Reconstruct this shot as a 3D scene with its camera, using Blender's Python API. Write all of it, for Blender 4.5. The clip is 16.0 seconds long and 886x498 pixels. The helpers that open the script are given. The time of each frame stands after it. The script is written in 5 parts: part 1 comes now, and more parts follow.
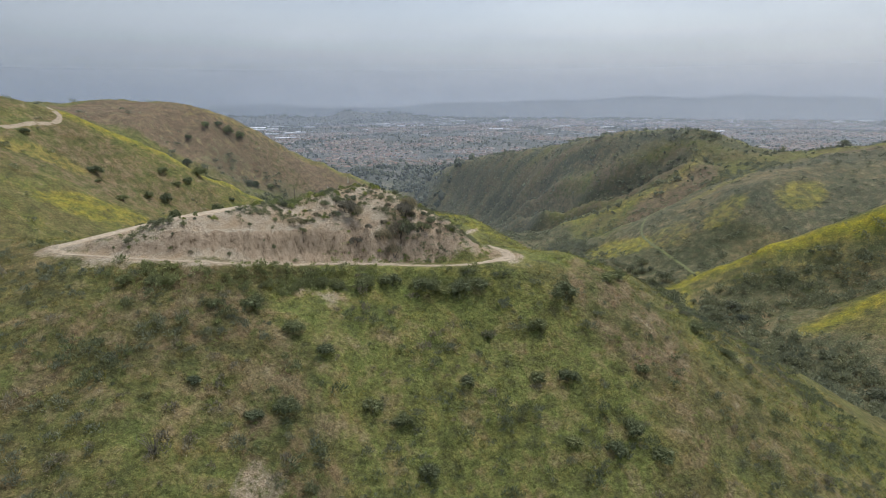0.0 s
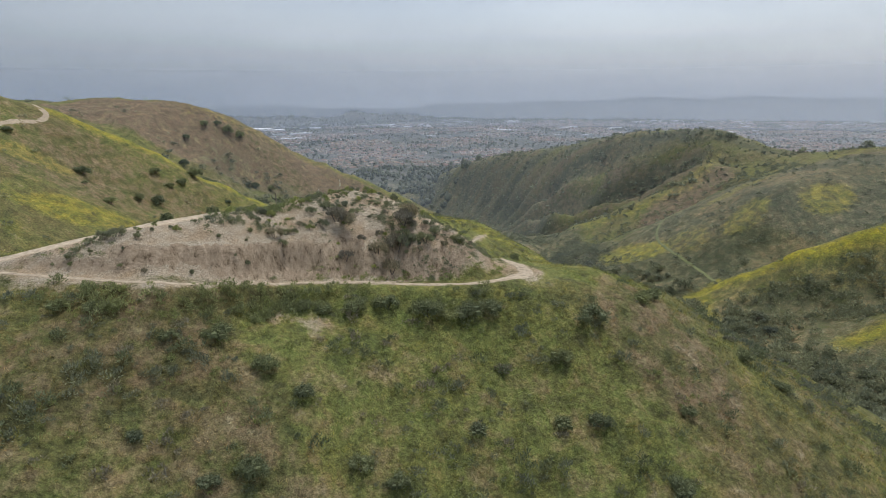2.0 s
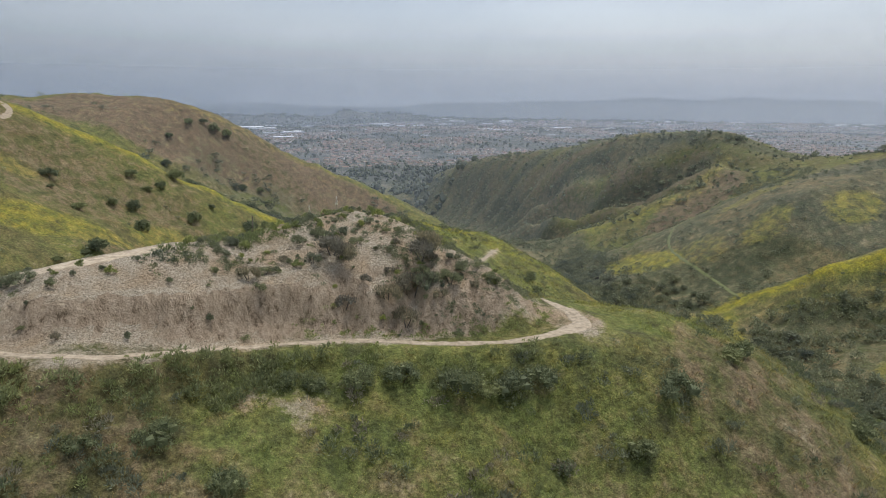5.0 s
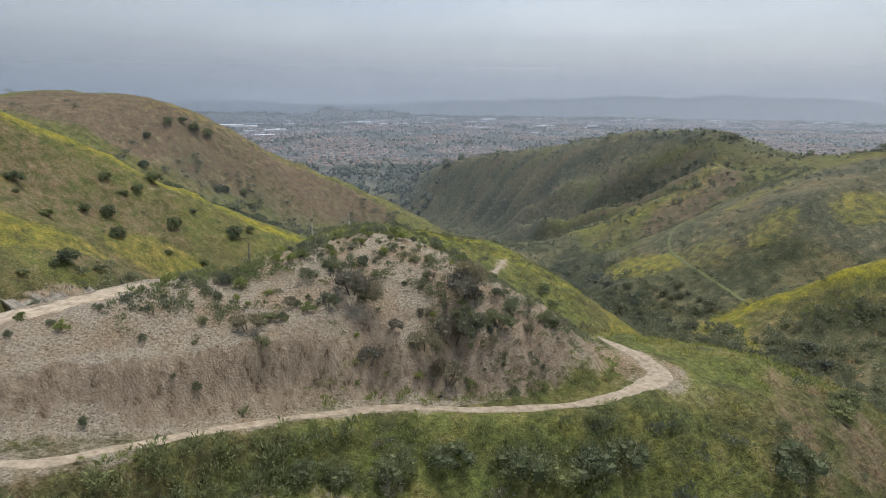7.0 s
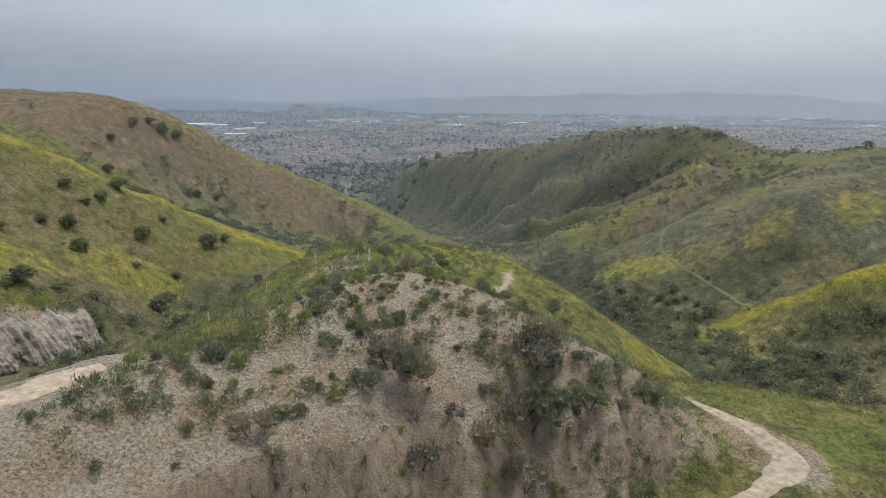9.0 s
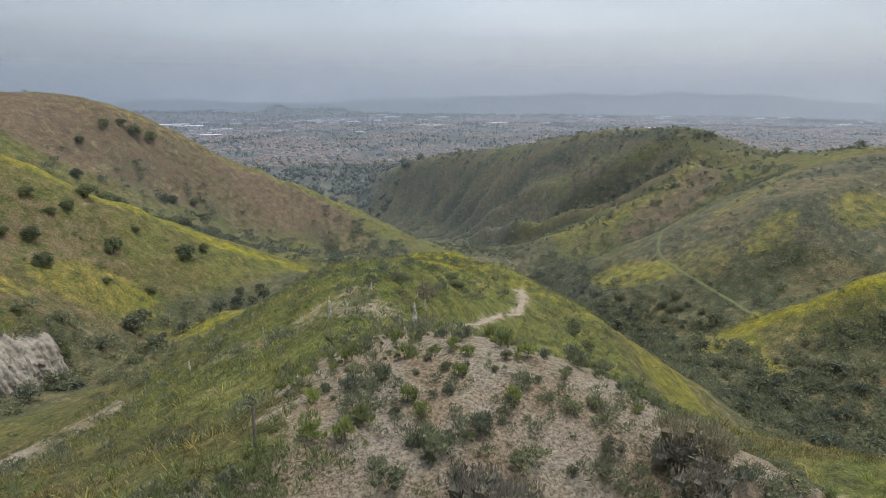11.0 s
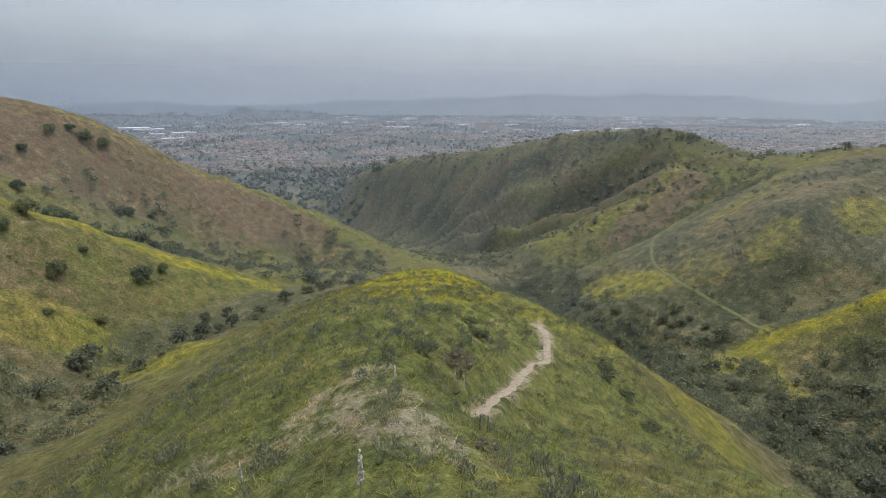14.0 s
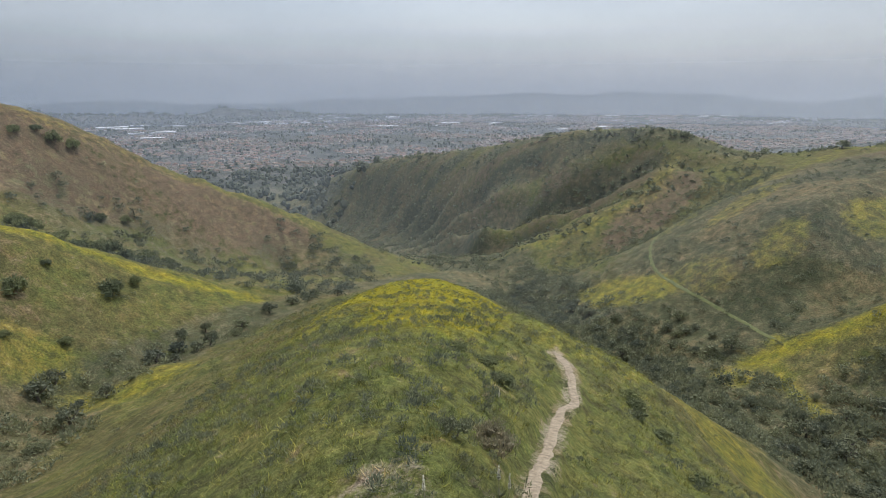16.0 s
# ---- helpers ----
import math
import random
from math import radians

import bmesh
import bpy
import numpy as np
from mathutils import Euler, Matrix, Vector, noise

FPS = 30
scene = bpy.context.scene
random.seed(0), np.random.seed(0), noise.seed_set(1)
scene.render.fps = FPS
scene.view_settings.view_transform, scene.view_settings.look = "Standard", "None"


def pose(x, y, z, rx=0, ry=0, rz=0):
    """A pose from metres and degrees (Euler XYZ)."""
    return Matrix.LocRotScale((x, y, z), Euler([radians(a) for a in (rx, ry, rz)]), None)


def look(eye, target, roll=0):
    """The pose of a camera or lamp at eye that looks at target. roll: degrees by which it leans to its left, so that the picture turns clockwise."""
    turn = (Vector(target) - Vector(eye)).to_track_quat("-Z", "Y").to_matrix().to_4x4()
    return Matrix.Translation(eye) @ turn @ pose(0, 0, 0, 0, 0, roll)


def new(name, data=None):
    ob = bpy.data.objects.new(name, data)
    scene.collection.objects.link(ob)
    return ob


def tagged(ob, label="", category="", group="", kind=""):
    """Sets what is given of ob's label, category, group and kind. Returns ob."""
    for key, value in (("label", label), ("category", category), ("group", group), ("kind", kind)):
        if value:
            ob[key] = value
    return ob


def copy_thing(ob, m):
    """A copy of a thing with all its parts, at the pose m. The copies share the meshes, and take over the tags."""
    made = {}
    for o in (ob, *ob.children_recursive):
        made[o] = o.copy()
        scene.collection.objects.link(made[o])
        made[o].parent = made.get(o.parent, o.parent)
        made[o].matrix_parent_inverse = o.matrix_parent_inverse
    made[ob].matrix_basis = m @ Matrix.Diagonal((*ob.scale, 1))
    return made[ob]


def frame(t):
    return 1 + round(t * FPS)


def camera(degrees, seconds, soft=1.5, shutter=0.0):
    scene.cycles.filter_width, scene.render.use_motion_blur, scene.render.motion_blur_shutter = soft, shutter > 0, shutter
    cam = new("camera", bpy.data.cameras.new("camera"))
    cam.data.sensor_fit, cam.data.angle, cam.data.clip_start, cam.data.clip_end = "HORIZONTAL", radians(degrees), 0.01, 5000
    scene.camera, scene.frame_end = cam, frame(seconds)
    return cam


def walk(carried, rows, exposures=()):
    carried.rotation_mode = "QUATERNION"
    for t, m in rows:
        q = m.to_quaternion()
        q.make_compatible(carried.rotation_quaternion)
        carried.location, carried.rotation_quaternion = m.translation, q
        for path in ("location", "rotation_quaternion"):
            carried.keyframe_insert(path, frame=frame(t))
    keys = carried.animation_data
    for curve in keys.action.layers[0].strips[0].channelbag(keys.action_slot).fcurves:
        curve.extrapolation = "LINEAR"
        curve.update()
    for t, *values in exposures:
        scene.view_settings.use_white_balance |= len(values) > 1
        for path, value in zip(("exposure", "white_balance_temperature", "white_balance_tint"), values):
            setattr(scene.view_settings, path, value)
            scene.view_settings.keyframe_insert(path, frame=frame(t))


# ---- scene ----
cam = camera(71.6, 16.0, 0.6)
PATH = [
    (0.0, look((0.00, 0.00, 100.00), (20.47, 94.75, 75.42), -0.29)),
    (0.5, look((0.66, 3.00, 99.59), (21.13, 97.81, 75.26), -0.31)),
    (1.0, look((1.33, 5.99, 99.15), (21.77, 100.76, 74.65), -0.18)),
    (1.5, look((2.03, 9.00, 98.79), (22.13, 103.87, 74.38), -0.28)),
    (2.0, look((2.65, 12.05, 98.56), (22.14, 107.05, 74.15), -0.27)),
    (2.5, look((3.15, 15.05, 98.36), (22.44, 110.09, 73.98), -0.24)),
    (3.0, look((3.48, 18.05, 98.23), (22.70, 113.12, 73.88), -0.12)),
    (3.5, look((3.62, 21.11, 98.15), (23.05, 116.14, 73.81), -0.07)),
    (4.0, look((3.56, 24.24, 98.12), (23.36, 119.18, 73.72), 0.03)),
    (6.5, look((1.41, 39.16, 97.94), (24.07, 133.37, 73.21), 0.30)),
    (7.0, look((0.95, 42.28, 97.93), (24.38, 136.27, 73.09), 0.28)),
    (7.5, look((0.41, 45.37, 97.94), (24.80, 139.09, 72.98), 0.29)),
    (8.0, look((-0.11, 48.45, 97.97), (25.38, 141.85, 72.94), 0.24)),
    (8.5, look((-0.57, 51.57, 98.00), (25.98, 144.65, 72.88), 0.22)),
    (9.0, look((-0.98, 54.74, 98.02), (26.51, 147.54, 72.84), 0.14)),
    (11.5, look((-2.26, 70.04, 97.77), (29.08, 161.63, 72.68), 0.06)),
    (12.0, look((-2.34, 73.04, 97.73), (29.68, 164.42, 72.75), 0.02)),
    (12.5, look((-2.34, 76.07, 97.72), (30.51, 167.17, 72.78), -0.01)),
    (13.0, look((-2.27, 79.03, 97.67), (31.53, 169.80, 72.77), -0.06)),
    (13.5, look((-1.98, 82.04, 97.65), (32.68, 172.48, 72.77), -0.06)),
    (14.0, look((-1.65, 85.06, 97.65), (33.77, 175.19, 72.74), -0.06)),
    (14.5, look((-1.31, 88.04, 97.67), (34.67, 177.96, 72.76), -0.08)),
    (15.0, look((-0.90, 90.95, 97.70), (35.64, 180.63, 72.73), -0.12)),
    (15.5, look((-0.45, 93.83, 97.67), (36.67, 183.24, 72.59), -0.14)),
    (16.0, look((-0.00, 96.74, 97.59), (37.77, 185.84, 72.42), -0.16)),
]
walk(cam, PATH, [(0.0, 0.43), (16.0, 0.43)])

# overcast, hazy spring daylight
world = bpy.data.worlds.new("sky")
scene.world = world
world.use_nodes = True
wn = world.node_tree
sky = wn.nodes.new("ShaderNodeTexSky")
sky.sky_type, sky.sun_disc = "NISHITA", False
sky.sun_elevation, sky.sun_rotation = radians(58), radians(72)
sky.dust_density, sky.air_density = 3.0, 1.0
dim = wn.nodes.new("ShaderNodeVectorMath")
dim.operation = "SCALE"
dim.inputs["Scale"].default_value = 0.11
wn.links.new(sky.outputs[0], dim.inputs[0])
tc = wn.nodes.new("ShaderNodeTexCoord")
sq = wn.nodes.new("ShaderNodeMapping")
sq.inputs["Scale"].default_value = (1.0, 1.0, 5.0)
wn.links.new(tc.outputs["Generated"], sq.inputs[0])
cl = wn.nodes.new("ShaderNodeTexNoise")
cl.inputs["Scale"].default_value, cl.inputs["Detail"].default_value, cl.inputs["Roughness"].default_value = 1.7, 7, 0.5
wn.links.new(sq.outputs[0], cl.inputs["Vector"])
cr = wn.nodes.new("ShaderNodeValToRGB")
cr.color_ramp.elements[0].position, cr.color_ramp.elements[0].color = 0.32, (0.37, 0.44, 0.57, 1)
cr.color_ramp.elements[1].position, cr.color_ramp.elements[1].color = 0.68, (0.73, 0.79, 0.89, 1)
wn.links.new(cl.outputs["Fac"], cr.inputs[0])
mx = wn.nodes.new("ShaderNodeMix")
mx.data_type = "RGBA"
mx.inputs[0].default_value = 0.5
wn.links.new(dim.outputs[0], mx.inputs[6])
wn.links.new(cr.outputs[0], mx.inputs[7])
# an overcast sky is brighter towards the zenith
up = wn.nodes.new("ShaderNodeSeparateXYZ")
wn.links.new(tc.outputs["Generated"], up.inputs[0])
zen = wn.nodes.new("ShaderNodeMapRange")
zen.interpolation_type = "SMOOTHSTEP"
for key, val in (("From Min", 0.12), ("From Max", 0.85), ("To Min", 0.86), ("To Max", 1.2)):
    zen.inputs[key].default_value = val
wn.links.new(up.outputs[2], zen.inputs["Value"])
west = wn.nodes.new("ShaderNodeMapRange")
west.interpolation_type = "SMOOTHSTEP"
for key, val in (("From Min", -0.5), ("From Max", 0.3), ("To Min", 0.8), ("To Max", 1.04)):
    west.inputs[key].default_value = val
wn.links.new(up.outputs[0], west.inputs["Value"])
both = wn.nodes.new("ShaderNodeMath")
both.operation = "MULTIPLY"
wn.links.new(zen.outputs[0], both.inputs[0])
wn.links.new(west.outputs[0], both.inputs[1])
wn.links.new(both.outputs[0], wn.nodes["Background"].inputs[1])
wn.links.new(mx.outputs[2], wn.nodes["Background"].inputs[0])
sun = new("sun", bpy.data.lights.new("sun", "SUN"))
sun.data.energy, sun.data.angle, sun.data.color = 1.9, radians(12), (1.0, 0.97, 0.9)
sun.matrix_world = look((21, 9, 95), (0, 0, 0))


# the lie of the land: crests, spurs, trails and creek beds as lines of (x, y, z)
CRESTS = {
    "spur": [(4, 95, 85.6), (4, 104, 82.5), (6, 113, 81), (12, 126, 79.3), (18, 140, 76.2), (26, 158, 71), (33, 176, 66), (41, 205, 58), (50, 230, 52.4), (62, 248, 46), (82, 275, 33), (100, 300, 20)],
    "left_hill": [(-150, 225, 112), (-107, 245, 100.5), (-85, 253, 94), (-65, 262, 82.5), (-46, 270, 69.5), (-29, 277, 59.5), (-15, 279, 51), (0, 282, 43.5), (16, 286, 35.5)],
    "brown_hill": [(-170, 330, 100), (-114, 350, 94), (-96, 360, 96.5), (-62, 375, 92.5), (-40, 385, 84.5), (-8, 398, 63), (25, 402, 49), (52, 395, 36), (72, 388, 26), (95, 382, 14), (118, 382, 5)],
    "east_hill": [(460, 240, 84), (380, 270, 78), (340, 290, 73), (304, 303, 68), (262, 292, 63), (232, 290, 56), (205, 290, 49), (180, 292, 38), (160, 294, 30), (147, 300, 23), (136, 308, 14)],
    "yellow_spur": [(330, 100, 108), (250, 138, 86), (200, 160, 66), (175, 174, 55), (160, 185, 46.5), (147, 196, 35), (137, 205, 25.5)],
    "near_spur": [(330, 60, 95), (250, 100, 76), (195, 128, 57), (160, 138, 43), (142, 142, 33)],
    "far_hill": [(300, 310, 66), (285, 345, 61), (264, 375, 73), (246, 420, 70), (230, 446, 67.5), (214, 480, 57), (205, 560, 43), (196, 680, 23), (191, 850, -3), (160, 980, -42)],
    "far_rib": [(250, 362, 62), (222, 345, 44), (192, 355, 30), (169, 367, 20), (152, 388, 8)],
}
CREEKS = {
    "east_creek": [(190, -60, 36), (150, 30, 32), (128, 100, 29), (114, 154, 27), (108, 185, 26), (114, 213, 23), (120, 250, 17.5), (124, 290, 11.5), (132, 335, 8), (142, 385, 4), (152, 430, 0), (162, 520, -12), (168, 620, -25), (168, 760, -42), (150, 930, -55)],
    "west_creek": [(-75, 90, 68), (-58, 130, 58), (-46, 165, 50), (-36, 200, 42), (-22, 230, 36.5), (4, 256, 36), (27, 278, 34), (52, 305, 27), (78, 332, 20), (106, 352, 12), (138, 378, 5)],
    "yellow_gully": [(250, 190, 62), (200, 200, 45), (168, 204, 34), (146, 210, 29), (126, 214, 23)],
    "spur_gully": [(240, 120, 66), (185, 150, 44), (155, 166, 33), (128, 178, 27)],
    "hill_gully": [(-120, 296, 90), (-80, 300, 70), (-42, 304, 53), (-12, 308, 42), (18, 308, 34), (45, 310, 28)],
    "rib_gully": [(250, 318, 52), (215, 318, 34), (180, 325, 18), (145, 340, 8)],
    "rib_gully_north": [(240, 395, 52), (205, 400, 26), (175, 410, 10), (155, 420, 2)],
    "west_bank": [(-72, 232, 74), (-52, 240, 61.5), (-40, 236, 53)],
    "west_bank_low": [(-78, 180, 72), (-64, 186, 62)],
    "east_face": [(230, 235, 68), (190, 232, 60), (180, 225, 51), (155, 230, 32.5), (136, 240, 24)],
    "brown_face": [(-86, 339, 88), (-45, 350, 62), (-5, 360, 36), (40, 368, 19)],
    "spur_west": [(0.5, 118, 77.4), (-7, 118, 74.5), (-22, 122, 66), (-40, 128, 60)],
    "spur_west_low": [(9, 150, 74), (-3, 156.5, 64.5), (-15, 166, 55.5), (-34, 172, 48)],
    "spur_west_end": [(27, 200, 59.8), (10, 208, 50), (-9, 229, 41)],
    "spur_east": [(40, 143, 62.5), (48, 141, 57.3), (61, 143, 49), (70, 145, 42.5), (88, 148, 30)],
    "spur_east_end": [(52, 190, 57.5), (70, 196, 46), (92, 206, 28)],
    "shoulder": [(40, 108, 66.5), (60, 112, 57), (76, 116, 47), (96, 120, 33)],
    "east_rib": [(46, 165, 64), (54, 165, 60), (64, 166, 53), (77, 167, 44.5), (90, 168, 35)],
    "spur_foot": [(102, 178, 27.5), (99, 195, 26.5), (104, 225, 21)],
    "nose": [(35, 80, 77.6), (48, 82, 72.5), (62, 88, 63), (79, 94, 53), (105, 100, 37)],
    "front_face": [(20, 67.5, 71.6), (16, 61, 68.2), (12, 52, 62), (10, 40, 54), (10, 15, 42), (15, -40, 30)],
    "front_face_east": [(41, 63, 67.3), (33.6, 55, 63.3), (45, 40, 52), (60, 10, 40)],
    "front_face_west": [(-2.7, 64, 75.2), (-12, 57.5, 73.6), (-18, 55, 74), (-22, 45, 68), (-25, 20, 57), (-30, -30, 46)],
    "west_ridge": [(-30, 78, 82.8), (-45, 84, 83.5), (-65, 84, 84), (-95, 75, 88), (-140, 60, 96)],
    "west_ridge_face": [(-45, 60, 75), (-50, 35, 66), (-55, 5, 58)],
}
MOUND = {
    "trail": [(-30, 76, 82.6), (-21, 72.5, 82.3), (-12, 70, 82), (-8, 71.8, 81), (-2, 75.3, 79.5), (6, 76.8, 78.7), (12, 75.8, 78.4), (18, 75.5, 78.1), (22, 76.3, 78), (25.8, 78, 78), (26.6, 81, 78), (25.5, 85, 77.9)],
    "trail_back": [(25, 92, 76.8), (22, 104, 74.5), (19.5, 117, 72), (21.5, 128, 70.4), (29, 137, 67.6), (36, 146, 65.1), (41, 154.5, 64.6), (44, 162, 63)],
    "face": [(-9.5, 75.6, 83.6), (7, 79, 81.6), (12.5, 79.6, 81.4), (19, 79.3, 80.5)],
    "cliff_top": [(-60, 182, 57.5), (-51, 192, 55), (-42, 204, 51.5)],
    "cliff_foot": [(-54, 178, 48), (-46, 187, 45), (-38, 199, 42)],
    "trail_lip": [(-21, 69.5, 81.2), (-12, 66.5, 80), (-3, 71.5, 78), (6, 74.3, 77.6), (15, 73.2, 77.3), (24, 74.5, 77.4), (31, 76, 77.6), (34, 82, 77.4), (31, 90, 75.6)],
    "upper_trail": [(-29, 77, 82.9), (-22, 79, 84.2), (-15, 80.6, 85.3), (-8.7, 84.5, 85.5), (-1.6, 87, 85.8)],
    "behind": [(-24, 84, 82.5), (-14, 88, 82.5), (-5, 94, 82.5), (-2, 102, 80)],
    "crest": [(-1, 88.5, 86), (4, 90, 86.5), (7.5, 91.5, 86.6), (11, 89.5, 86), (15, 87.5, 84.3)],
    "brow": [(-15, 74.9, 84.7), (-7, 76.9, 83.8), (-1.5, 78.9, 83.1), (3.5, 80.6, 83.1), (8, 81.2, 83.2), (12.8, 83, 84.1), (17, 81.3, 82.3), (20, 82, 81.5)],
    "toe": [(-13, 71.8, 82.2), (-7.5, 73.6, 81.2), (-1, 77.4, 79.7), (6, 78.3, 78.9), (12, 77.6, 78.6), (18, 77.4, 78.4), (22.2, 79, 78.3), (23.5, 82, 78.3), (22.5, 87, 78.3)],
}
EDGE = [(-420, 150, 120), (-330, 420, 90), (-260, 600, 30), (-330, 800, -30), (-150, 700, -20), (-60, 560, 10), (-20, 470, 30), (40, 480, 10), (60, 600, -20), (20, 800, -45), (400, 420, 25), (480, 600, -30), (340, 520, 5), (330, 700, -30), (420, 900, -50), (300, 900, -45), (560, 250, 60), (520, 400, 0), (450, 60, 90), (350, -100, 70), (100, -200, 40), (-100, -150, 60), (-300, 0, 90), (-300, 260, 120), (60, 960, -58), (-150, 950, -58), (300, 1050, -58), (500, 1050, -58)]


def resample(line, step):
    out = []
    for a, b in zip(line, line[1:]):
        a, b = np.array(a, float), np.array(b, float)
        n = max(1, int(round(np.linalg.norm(b - a) / step)))
        out += [a + (b - a) * k / n for k in range(n)]
    return out + [np.array(line[-1], float)]


def solve_land():
    """Weights of the smooth sheet that passes through the lines."""
    pts = []
    for group, step in ((CRESTS, 16.0), (CREEKS, 18.0), (MOUND, 4.0)):
        for line in group.values():
            pts += resample(line, step)
    pts += [np.array(p, float) for p in EDGE]
    keep = []
    for p in pts:
        if all(np.hypot(p[0] - q[0], p[1] - q[1]) > 1.2 for q in keep):
            keep.append(p)
    p = np.array(keep)
    d = np.hypot(p[:, None, 0] - p[None, :, 0], p[:, None, 1] - p[None, :, 1])
    n = len(p)
    a = np.zeros((n + 3, n + 3))
    a[:n, :n] = -np.sqrt(d * d + SOFT ** 2) - np.eye(n) * SMOOTH
    a[:n, n:] = np.c_[np.ones(n), p[:, 0] / 100, p[:, 1] / 100]
    a[n:, :n] = a[:n, n:].T
    return p, np.linalg.solve(a, np.r_[p[:, 2], 0, 0, 0])


SOFT, SMOOTH = 1.5, 0.01
NODES, WEIGHTS = solve_land()


def land(x, y):
    """Height of the bare hills at x, y (arrays)."""
    shape = np.shape(x)
    x, y = np.ravel(x).astype(float), np.ravel(y).astype(float)
    z = np.empty(len(x))
    for i in range(0, len(x), 8192):
        a, b = x[i:i + 8192], y[i:i + 8192]
        k = -np.sqrt((a[:, None] - NODES[:, 0]) ** 2 + (b[:, None] - NODES[:, 1]) ** 2 + SOFT ** 2)
        z[i:i + 8192] = k @ WEIGHTS[:-3] + WEIGHTS[-3] + a / 100 * WEIGHTS[-2] + b / 100 * WEIGHTS[-1]
    return z.reshape(shape)


# ---- materials ----
def nodes_of(name):
    m = bpy.data.materials.new(name)
    m.use_nodes = True
    nt = m.node_tree
    return m, nt, nt.nodes["Principled BSDF"]


def noise_node(nt, scale, detail=4, rough=0.55, vec=None):
    n = nt.nodes.new("ShaderNodeTexNoise")
    n.inputs["Scale"].default_value, n.inputs["Detail"].default_value, n.inputs["Roughness"].default_value = scale, detail, rough
    if vec is None:
        vec = nt.nodes.new("ShaderNodeNewGeometry").outputs["Position"]
    nt.links.new(vec, n.inputs["Vector"])
    return n.outputs["Fac"]


def ramp_node(nt, fac, stops):
    r = nt.nodes.new("ShaderNodeValToRGB")
    e = r.color_ramp.elements
    while len(e) < len(stops):
        e.new(0.5)
    for k, (p, c) in enumerate(stops):
        e[k].position = p
        e[k].color = (*c, 1) if len(c) == 3 else c
    nt.links.new(fac, r.inputs[0])
    return r.outputs[0]


def grey(v):
    return (v, v, v)


def mix_node(nt, fac, a, b, blend="MIX"):
    n = nt.nodes.new("ShaderNodeMix")
    n.data_type, n.blend_type = "RGBA", blend
    for s, i in ((fac, 0), (a, 6), (b, 7)):
        if isinstance(s, (int, float)):
            n.inputs[i].default_value = s
        elif isinstance(s, tuple):
            n.inputs[i].default_value = (*s, 1)
        else:
            nt.links.new(s, n.inputs[i])
    return n.outputs[2]


def math_node(nt, op, a, b=0.0, clamp=False):
    n = nt.nodes.new("ShaderNodeMath")
    n.operation, n.use_clamp = op, clamp
    for s, i in ((a, 0), (b, 1)):
        if isinstance(s, (int, float)):
            n.inputs[i].default_value = s
        else:
            nt.links.new(s, n.inputs[i])
    return n.outputs[0]


def zone_node(nt, name, fray, amount=0.9, most=1.0, lo=0.3, hi=0.75):
    """A zone of the plan with its edge frayed by noise."""
    a = nt.nodes.new("ShaderNodeAttribute")
    a.attribute_name = name
    v = math_node(nt, "ADD", a.outputs["Fac"], math_node(nt, "MULTIPLY", math_node(nt, "SUBTRACT", fray, 0.5), amount * 2.4))
    return ramp_node(nt, v, [(lo, grey(0)), (hi, grey(most))])


def bump_node(nt, bsdf, height, strength, dist):
    b = nt.nodes.new("ShaderNodeBump")
    b.inputs["Strength"].default_value, b.inputs["Distance"].default_value = strength, dist
    nt.links.new(height, b.inputs["Height"])
    nt.links.new(b.outputs[0], bsdf.inputs["Normal"])


def squeezed(nt, z):
    """Position with its height scaled, for marks that run up and down a slope."""
    mp = nt.nodes.new("ShaderNodeMapping")
    mp.inputs["Scale"].default_value = (1.0, 1.0, z)
    nt.links.new(nt.nodes.new("ShaderNodeNewGeometry").outputs["Position"], mp.inputs[0])
    return mp.outputs[0]


